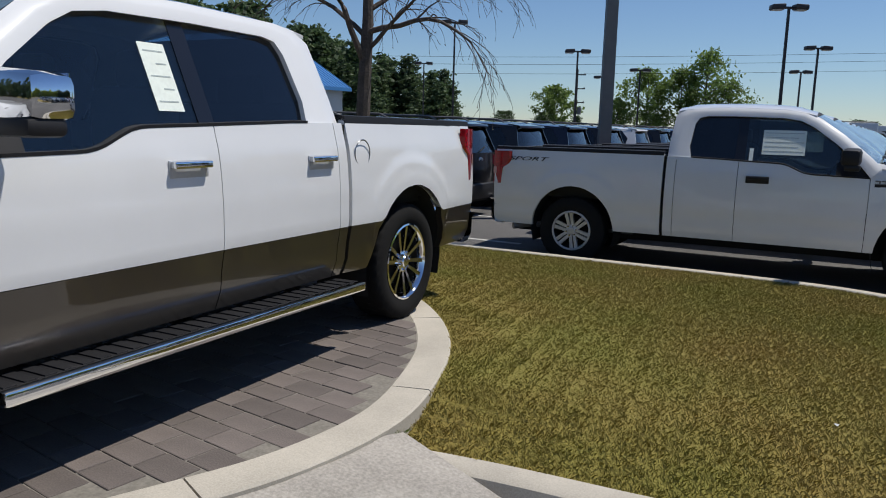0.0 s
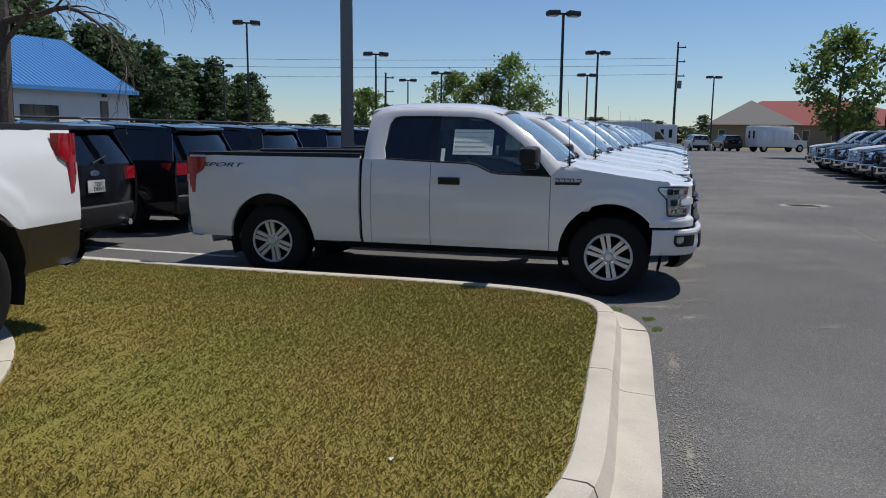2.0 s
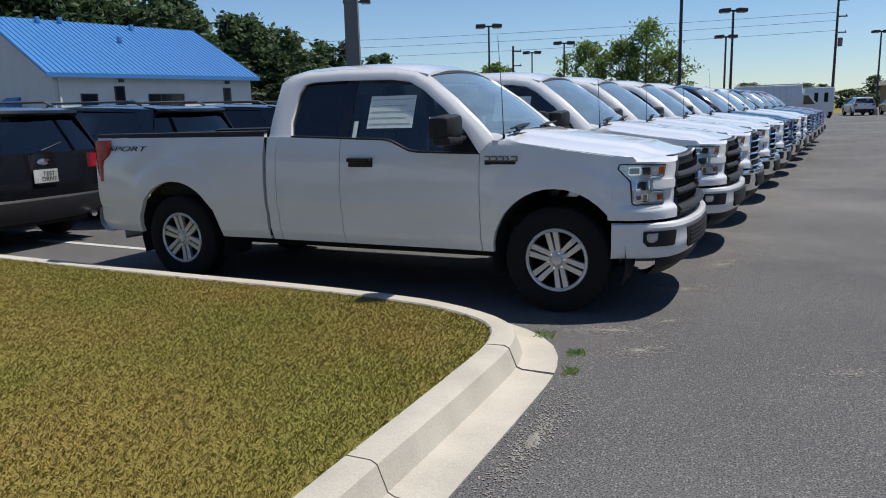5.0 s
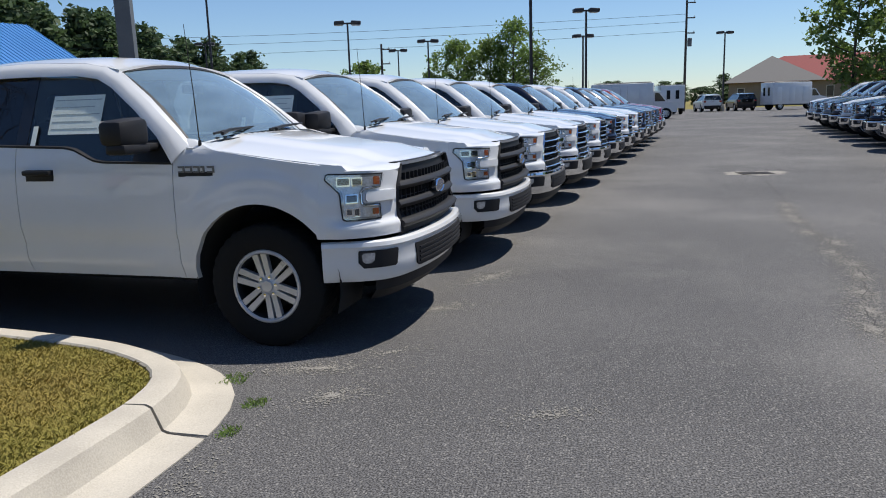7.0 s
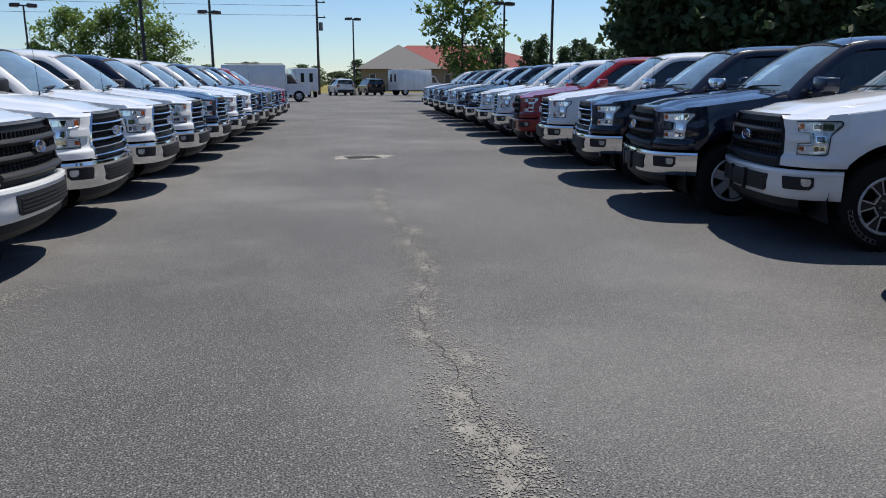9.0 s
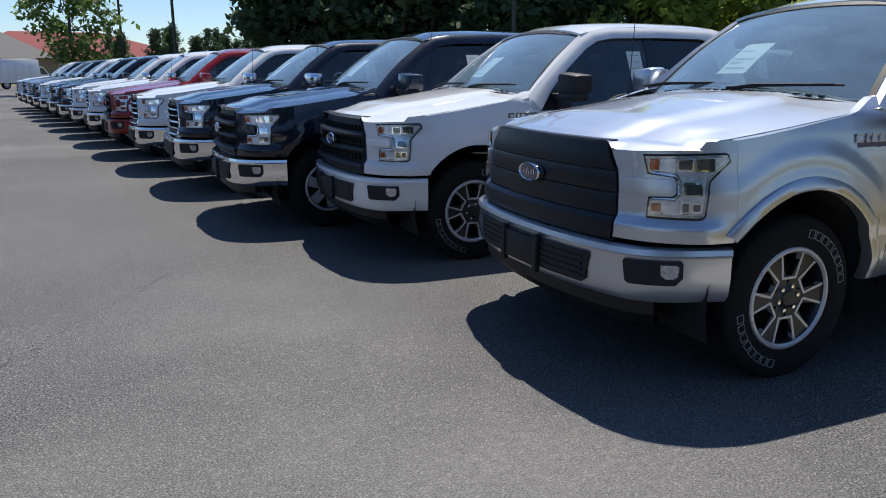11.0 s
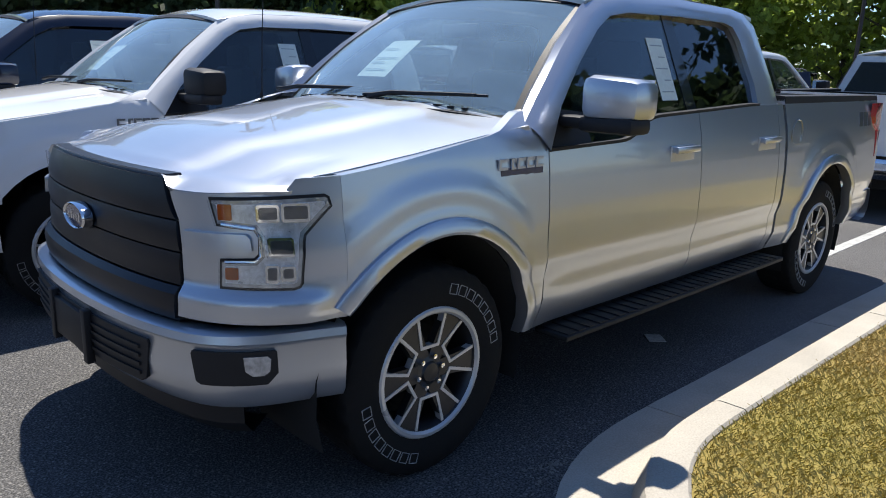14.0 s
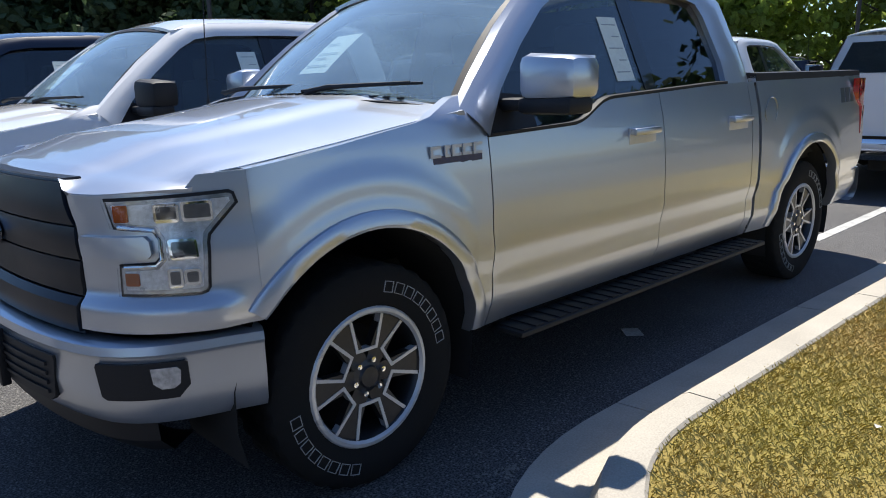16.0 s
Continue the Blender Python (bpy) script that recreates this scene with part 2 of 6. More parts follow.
def moved(geo, m):
    return [tuple(m @ Vector(p)) for p in geo[0]], geo[1]


def flip_y(geo):
    return [(x, -y, z) for x, y, z in geo[0]], [tuple(reversed(f)) for f in geo[1]]


def grid(fn, us, vs):
    V = [fn(u, v) for u in us for v in vs]
    n = len(vs)
    return V, [(i * n + j, (i + 1) * n + j, (i + 1) * n + j + 1, i * n + j + 1) for i in range(len(us) - 1) for j in range(n - 1)]


def rim_grid(fn, us, vs, inward):
    """A grid skin whose border is folded by the vector inward, which gives it thickness."""
    V, F = grid(fn, us, vs)
    a, b = len(us), len(vs)
    loop = [i * b for i in range(a)] + [(a - 1) * b + j for j in range(1, b)] + [i * b + b - 1 for i in range(a - 2, -1, -1)] + [j for j in range(b - 2, 0, -1)]
    k = len(V)
    V = V + [tuple(Vector(V[i]) + Vector(inward)) for i in loop]
    n = len(loop)
    F = F + [(loop[i], loop[(i + 1) % n], k + (i + 1) % n, k + i) for i in range(n)]
    return V, F


def lin(a, b, n):
    return [a + (b - a) * i / (n - 1) for i in range(n)]


def box(x0, x1, y0, y1, z0, z1, bevel=0.0):
    if not bevel:
        V = [(x, y, z) for x in (x0, x1) for y in (y0, y1) for z in (z0, z1)]
        return V, [(0, 1, 3, 2), (4, 6, 7, 5), (0, 4, 5, 1), (2, 3, 7, 6), (0, 2, 6, 4), (1, 5, 7, 3)]
    bm = bmesh.new()
    r = bmesh.ops.create_cube(bm, size=1)
    for v in r["verts"]:
        v.co = ((x0 + x1) / 2 + v.co.x * (x1 - x0), (y0 + y1) / 2 + v.co.y * (y1 - y0), (z0 + z1) / 2 + v.co.z * (z1 - z0))
    bmesh.ops.bevel(bm, geom=list(bm.edges), offset=bevel, segments=2, affect="EDGES", profile=0.5)
    bm.verts.index_update()
    out = [tuple(v.co) for v in bm.verts], [tuple(v.index for v in f.verts) for f in bm.faces]
    bm.free()
    return out


def prism(poly, fn, depth):
    """A polygon (u, v) laid by fn(u, v, d) with thickness."""
    n = len(poly)
    V = [fn(u, v, 0) for u, v in poly] + [fn(u, v, depth) for u, v in poly]
    return V, [tuple(range(n)), tuple(range(2 * n - 1, n - 1, -1))] + [(i, n + i, n + (i + 1) % n, (i + 1) % n) for i in range(n)]


def lathe(profile, n=32, axis="y", caps=False):
    V = []
    for i in range(n):
        a = 2 * math.pi * i / n
        for r, h in profile:
            V.append((r * math.cos(a), h, r * math.sin(a)) if axis == "y" else (r * math.cos(a), r * math.sin(a), h))
    k = len(profile)
    F = [(i * k + j, ((i + 1) % n) * k + j, ((i + 1) % n) * k + j + 1, i * k + j + 1) for i in range(n) for j in range(k - 1)]
    if caps:
        F += [tuple(i * k for i in range(n)), tuple(i * k + k - 1 for i in range(n))]
    return V, F


def tube(points, radii, n=6):
    """A tapered tube through points."""
    V, F = [], []
    for i, p in enumerate(points):
        p = Vector(p)
        d = (Vector(points[min(i + 1, len(points) - 1)]) - Vector(points[max(i - 1, 0)])).normalized()
        s = d.orthogonal().normalized()
        t = d.cross(s)
        r = radii[i] if isinstance(radii, (list, tuple)) else radii
        V += [tuple(p + r * (math.cos(2 * math.pi * k / n) * s + math.sin(2 * math.pi * k / n) * t)) for k in range(n)]
    for i in range(len(points) - 1):
        F += [(i * n + k, i * n + (k + 1) % n, (i + 1) * n + (k + 1) % n, (i + 1) * n + k) for k in range(n)]
    F += [tuple(range(n)), tuple((len(points) - 1) * n + k for k in range(n))]
    return V, F


def thing(name, label, category, group="", at=None, kind=""):
    ob = new(name)
    tagged(ob, label, category, group, kind)
    if at is not None:
        ob.matrix_world = at
    return ob


def words(text, size, depth=0.001):
    """Geometry of a line of text in the built-in font, in its own plane."""
    cu = bpy.data.curves.new("text", "FONT")
    cu.body, cu.size, cu.extrude, cu.align_x, cu.align_y = text, size, depth, "CENTER", "CENTER"
    ob = bpy.data.objects.new("text", cu)
    scene.collection.objects.link(ob)
    dg = bpy.context.evaluated_depsgraph_get()
    me = bpy.data.meshes.new_from_object(ob.evaluated_get(dg))
    geo = [tuple(v.co) for v in me.vertices], [tuple(p.vertices) for p in me.polygons]
    bpy.data.objects.remove(ob)
    bpy.data.meshes.remove(me)
    return geo


def ramp(x, pts):
    for (a, p), (b, q) in zip(pts, pts[1:]):
        if x <= b:
            return p + (q - p) * max(0.0, (x - a) / (b - a))
    return pts[-1][1]


def ease(a, b, x):
    t = max(0.0, min(1.0, (x - a) / (b - a)))
    return t * t * (3 - 2 * t)


# ---- ground, lot, kerbs ----
tagged(part("ground", grid(lambda u, v: (u, v, -0.06), lin(-1500, 1500, 9), lin(-1500, 1500, 9)), M["turf"]), "open grassy ground reaching the horizon", "ground", kind="structure")
tagged(part("road", rim_grid(lambda u, v: (u, v, 0.0), lin(-75, 75, 7), lin(-45, 105, 7), (0, 0, -0.3)), M["asphalt"]), "worn grey asphalt parking lot with dusty patches", "asphalt", kind="structure")


def smooth_path(pts, step=0.12):
    """Catmull-Rom through points, evenly stepped."""
    P = [Vector((*p, 0)) for p in pts]
    out = []
    for i in range(len(P) - 1):
        a, b, c, d = P[max(i - 1, 0)], P[i], P[i + 1], P[min(i + 2, len(P) - 1)]
        n = max(2, int((c - b).length / step))
        for k in range(n):
            t = k / n
            out.append(0.5 * ((2 * b) + (c - a) * t + (2 * a - 5 * b + 4 * c - d) * t * t + (3 * b - a - 3 * c + d) * t ** 3))
    out.append(P[-1])
    return out


def sweep(path, profile):
    """A profile (outward offset, height) swept along a flat path; outward is to the right of the way."""
    V = []
    for i, p in enumerate(path):
        d = (path[min(i + 1, len(path) - 1)] - path[max(i - 1, 0)]).normalized()
        o = Vector((d.y, -d.x, 0))
        V += [tuple(p + o * a + Vector((0, 0, z))) for a, z in profile]
    k = len(profile)
    F = [(i * k + j, (i + 1) * k + j, (i + 1) * k + (j + 1) % k, i * k + (j + 1) % k) for i in range(len(path) - 1) for j in range(k)]
    return V, F + [tuple(range(k)), tuple((len(path) - 1) * k + j for j in range(k))]


KERB = [(0.0, -0.1), (0.0, 0.145), (0.012, 0.157), (0.125, 0.157), (0.155, 0.142), (0.20, 0.03), (0.23, 0.018), (0.47, 0.006), (0.47, -0.1)]


def kerb(name, pts, label, seg=1.55, profile=KERB):
    """A cast kerb with its gutter, in lengths with open joints."""
    top = thing(name, label, "kerb", kind="structure")
    path = smooth_path(pts, 0.1)
    run, start, dist = [path[0]], 0, 0.0
    for a, b in zip(path, path[1:]):
        dist += (b - a).length
        run.append(b)
        if dist > seg or b is path[-1]:
            if len(run) > 1:
                r2 = list(run)
                r2[-1] = r2[-1] + (r2[-2] - r2[-1]).normalized() * 0.009
                part("kerb_length", sweep(r2, profile), M["concrete"], top)
            run, dist = [b], 0.0
    return top


ISLAND = [(1.18, 1.60), (1.70, 1.61), (2.4, 1.58), (2.7, 1.60), (3.05, 1.69), (3.38, 1.90), (3.70, 2.32), (3.88, 2.82), (3.97, 3.6), (4.03, 4.3), (4.12, 5.3), (4.15, 5.95), (4.02, 6.32),
          (3.65, 6.57), (3.2, 6.72), (2.3, 6.88), (0.9, 7.03), (-0.8, 7.25), (-3.0, 7.55), (-8.0, 8.2)]
PAVED_EDGE = [(-9.0, 5.9), (-4.0, 5.4), (-2.0, 5.1), (-0.8, 4.65), (0.0, 4.05), (0.48, 3.5), (0.82, 2.88), (1.0, 2.25), (1.07, 1.65), (0.95, 1.08), (0.70, 0.6), (0.3, 0.0), (-0.3, -0.6), (-1.2, -1.15), (-2.5, -1.6), (-6.0, -2.2)]
RIGHT_ISLAND = [(12.3, 0.6), (11.75, 2.7), (11.45, 3.8), (11.38, 4.4), (11.52, 4.80), (11.75, 5.03), (11.97, 5.15), (12.24, 5.22), (12.54, 5.21), (12.9, 5.11), (13.3, 4.98), (14.83, 4.48), (16.4, 3.94), (20.0, 2.75)]
kerb("kerb_1", list(reversed(ISLAND)), "pale concrete kerb and gutter round the grass island", profile=[(-min(a, 0.42), z) for a, z in KERB])
kerb("kerb_2", RIGHT_ISLAND, "pale concrete kerb round the second grass island", profile=[(-a, z) for a, z in KERB], seg=1.9)
FLAT = [(-0.11, -0.05), (-0.11, 0.248), (-0.10, 0.256), (0.10, 0.256), (0.11, 0.248), (0.11, -0.05)]
kerb("kerb_3", PAVED_EDGE, "flush concrete band edging the brick paving", profile=FLAT, seg=1.4)


def flat_area(name, outline, z, material, label, category, thick=0.1):
    pts = outline
    bm = bmesh.new()
    vs = [bm.verts.new((x, y, z)) for x, y in pts]
    f = bm.faces.new(vs)
    bmesh.ops.triangulate(bm, faces=[f])
    bm.verts.index_update()
    geo = [tuple(v.co) for v in bm.verts], [tuple(v.index for v in q.verts) for q in bm.faces]
    bm.free()
    n = len(pts)
    V = geo[0] + [(x, y, z - thick) for x, y in pts]
    F = geo[1] + [(i, (i + 1) % n, n + (i + 1) % n, n + i) for i in range(n)]
    return tagged(part(name, (V, F), material, smooth=False), label, category, kind="structure")


def offset(path, d):
    out = []
    for i, p in enumerate(path):
        t = (path[min(i + 1, len(path) - 1)] - path[max(i - 1, 0)]).normalized()
        out.append((p.x + t.y * d, p.y - t.x * d))
    return out


edge = smooth_path(PAVED_EDGE, 0.25)
isl = smooth_path(ISLAND, 0.25)
def lawn_z(x, y):
    """The lawn falls from the paved stand to the kerbs."""
    d = min(math.hypot(x - p.x, y - p.y) for p in edge[::2])
    k = min(math.hypot(x - p.x, y - p.y) for p in isl)
    return 0.138 + 0.105 * math.exp(-(max(0.0, d - 0.1) / 1.1) ** 1.5) * ease(0.0, 0.7, k)


def draped(name, outline, zf, material, label, step=0.4):
    """A sheet over an outline, following a height function."""
    pts = [Vector(p) for p in outline]
    n = len(pts)
    xs, ys = [p[0] for p in outline], [p[1] for p in outline]
    x = min(xs)
    while x < max(xs):
        y = min(ys)
        while y < max(ys):
            if inside(x, y, outline):
                pts.append(Vector((x + 0.01, y + 0.013)))
            y += step
        x += step
    vs, _, fs, *_ = geometry.delaunay_2d_cdt(pts, [(i, (i + 1) % n) for i in range(n)], [], 1, 1e-5)
    return tagged(part(name, ([(v.x, v.y, zf(v.x, v.y)) for v in vs], [tuple(f) for f in fs]), material), label, "grass", kind="structure")


def inside(x, y, poly):
    hit = False
    for (x0, y0), (x1, y1) in zip(poly, poly[1:] + poly[:1]):
        if (y0 > y) != (y1 > y) and x < (x1 - x0) * (y - y0) / (y1 - y0) + x0:
            hit = not hit
    return hit


GRASS_A = [(p.x, p.y) for p in isl] + [q for q in offset(edge, -0.10) if q[1] > 1.65]
draped("lawn", GRASS_A, lawn_z, M["turf"], "mown yellow-green lawn of the island")
right_path = [(p.x, p.y) for p in smooth_path(RIGHT_ISLAND, 0.25)]
GRASS_B = right_path + [(20.5, 0.6)]
draped("lawn_2", GRASS_B, lambda x, y: 0.138, M["turf_dry"], "dry mown lawn of the second island", 2.0)
PAVED = [q for q in offset(edge, 0.10)] + [(-9, -2)]
flat_area("paving_bed", PAVED, 0.2485, M["sand"], "sand bed of the brick paving", "paving")


# sloping concrete walk between the band and the island's nose
part_walk = [(1.17, 1.50), (1.22, 1.585), (1.75, 1.36), (2.4, 1.12), (2.6, 0.2), (2.2, -1.6), (0.2, -2.2), (-0.7, -1.1), (-0.2, -0.68), (0.40, -0.06), (0.80, 0.56), (1.06, 1.06)]
wz = lambda x, y: 0.235 - 0.20 * max(0.0, min(1.0, (x - 1.15) / 1.2))
tagged(part("walkway", ([(x, y, wz(x, y)) for x, y in part_walk] + [(x, y, -0.1) for x, y in part_walk],
       [tuple(range(12))] + [(i, (i + 1) % 12, 12 + (i + 1) % 12, 12 + i) for i in range(12)]), M["walkway"], smooth=False), "rough weathered concrete walk slab", "walkway", kind="structure")

# ---- trucks ----
FRONT, REAR, WB = 1.84, -1.84, 3.68
ARCH, HUB = 0.505, 0.405
YS = [(0.36, 0.86), (0.44, 0.925), (0.56, 0.972), (0.68, 0.972), (0.75, 0.996), (0.95, 0.996), (1.10, 0.986), (1.20, 0.973), (1.28, 0.953), (1.40, 0.925)]


def half(x, z, front=1.9):
    """Half width of the body at a station."""
    y = ramp(z, YS)
    if x > front:
        y -= 0.070 * ((x - front) / 0.45) ** 4
    if x < -2.4:
        y -= 0.025 * ((-2.4 - x) / 0.5) ** 2
    if x > 1.2 and z > 1.285:
        y -= 0.95 * (z - 1.285)
    for w in (FRONT, REAR):
        d = math.hypot(x - w, (z - HUB) * 0.94)
        y += 0.005 * (1 - ease(0.57, 0.60, d)) + 0.014 * (1 - ease(0.64, 0.73, d))
    return y


def arch_z(x, sill):
    z = sill
    for w in (FRONT, REAR):
        if abs(x - w) < ARCH:
            z = max(z, HUB + 0.02 + math.sqrt(ARCH * ARCH - (x - w) ** 2) * 1.03)
    return z


def stations(x0, x1, n=10):
    xs = set(round(v, 4) for v in lin(x0, x1, n))
    for w in (FRONT, REAR):
        for k in range(0, 19):
            v = w - ARCH * math.cos(math.pi * k / 18) * 0.9999
            if x0 < v < x1:
                xs.add(round(v, 4))
    xs = sorted(xs)
    return [x for i, x in enumerate(xs) if i == 0 or x - xs[i - 1] > 0.004 or x == x1]


def skin(x0, x1, bottom, top, nz=9, n=10, inset=0.0):
    """A body side panel with folded edges, left side."""
    xs = stations(x0, x1, n)
    ts = lin(0, 1, nz)
    f = lambda x, t: (x, half(x, bottom(x) + (top(x) - bottom(x)) * t) - inset, bottom(x) + (top(x) - bottom(x)) * t)
    return rim_grid(f, xs, ts, (0, -0.045, 0))


def both(name, geo, material, parent, label="", sharp=35):
    return part(name, geo, material, parent, label, sharp), part(name, flip_y(geo), material, parent, label, sharp)


# plan of the nose: arc length, lateral fraction, x and outward normal, from the centre line to the fender
NOSE = []
for _i in range(241):
    _y = _i / 240
    _x = 2.70 - 0.17 * _y ** 2.2 - 0.28 * _y ** 9
    NOSE.append((NOSE[-1][0] + math.hypot(_x - NOSE[-1][2], (_y - NOSE[-1][1]) * 0.972) if NOSE else 0.0, _y, _x))
NOSE_END = NOSE[-1][0]


def on_nose(u, z, off=0.0, ledge=True):
    """A point of the nose at arc length u from the centre line, left side for u > 0."""
    a = abs(u)
    k = min(239, max(0, next((i for i, q in enumerate(NOSE) if q[0] >= a), 240) - 1))
    (u0, y0, x0), (u1, y1, x1) = NOSE[k], NOSE[k + 1]
    t = (a - u0) / (u1 - u0)
    w = half(2.25, z) if z > 0.705 else 0.972
    dx, dy = x1 - x0, (y1 - y0) * w
    n = math.hypot(dx, dy)
    if ledge:
        off += 0.030 * ease(0.835, 0.785, z) * (1 - ease(1.02, 1.16, a)) - 0.020 * ease(1.0, 1.16, z) * (1 - ease(0.56, 0.64, a))
    x, y = x0 + (x1 - x0) * t + off * dy / n, (y0 + (y1 - y0) * t) * w - off * dx / n
    return (x, y if u >= 0 else -y, z)


def on_bumper(u, z, off=0.0):
    return on_nose(u, z, off + 0.012 + 0.062 * (1 - ease(0.70, 1.12, abs(u))), False)


def inset(poly, d):
    """A polygon moved inwards by d."""
    area = sum(a[0] * b[1] - b[0] * a[1] for a, b in zip(poly, poly[1:] + poly[:1]))
    sg, out, n = (1 if area > 0 else -1), [], len(poly)
    for i in range(n):
        p, a, b = Vector(poly[i]), Vector(poly[i - 1]), Vector(poly[(i + 1) % n])
        e, f = (p - a).normalized(), (b - p).normalized()
        m = Vector((-e.y - f.y, e.x + f.x)) * sg
        m = m / max(0.35, m.length_squared / 2)
        out.append((p.x + m.x * d, p.y + m.y * d))
    return out


def nose_patch(poly, off, depth=0.03, fn=on_nose, step=0.022):
    """A panel of any outline (arc length, height) that follows the nose."""
    pts = [Vector(p) for p in poly]
    n = len(pts)
    fine = []
    for a, b in zip(pts, pts[1:] + pts[:1]):
        k = max(1, int((b - a).length / 0.03))
        fine += [a.lerp(b, i / k) for i in range(k)]
    m = len(fine)
    xs, ys = [p.x for p in fine], [p.y for p in fine]
    ring = [tuple(p) for p in fine]
    pts = list(fine)
    x = min(xs) + step / 2
    while x < max(xs):
        y = min(ys) + step / 2
        while y < max(ys):
            if inside(x, y, ring) and min((x - p.x) ** 2 + (y - p.y) ** 2 for p in fine) > (step * 0.4) ** 2:
                pts.append(Vector((x, y)))
            y += step * 2
        x += step
    vs, _, fs, *_ = geometry.delaunay_2d_cdt(pts, [(i, (i + 1) % m) for i in range(m)], [], 1, 1e-6)
    V = [fn(v.x, v.y, off) for v in vs]
    k = len(V)
    V += [fn(v.x, v.y, off - depth) for v in vs[:m]]
    return V, [tuple(f) for f in fs] + [(i, (i + 1) % m, k + (i + 1) % m, k + i) for i in range(m)]


def oblong(u0, u1, z0, z1, cut=0.006):
    return [(u0 + cut, z0), (u1 - cut, z0), (u1, z0 + cut), (u1, z1 - cut), (u1 - cut, z1), (u0 + cut, z1), (u0, z1 - cut), (u0, z0 + cut)]


def grille_edge(z):
    return ramp(z, [(0.70, 0.626), (1.02, 0.626), (1.10, 0.575), (1.16, 0.545)])


def hood_edge(x):
    return ramp(x, [(1.30, 1.305), (1.6, 1.272), (1.94, 1.222), (2.25, 1.181), (2.34, 1.173), (2.40, 1.143), (2.7, 1.135)])


def fender_top(x):
    return hood_edge(x) - 0.004 + 0.055 * ease(1.60, 1.28, x)


def belt(x, cab):
    return ramp(x, [(-1.2, 1.350), (-0.6, 1.342), (0.05, 1.318), (0.40, 1.306), (0.47, 1.290), (0.62, 1.222), (0.70, 1.208), (1.5, 1.190)])


LITE = False


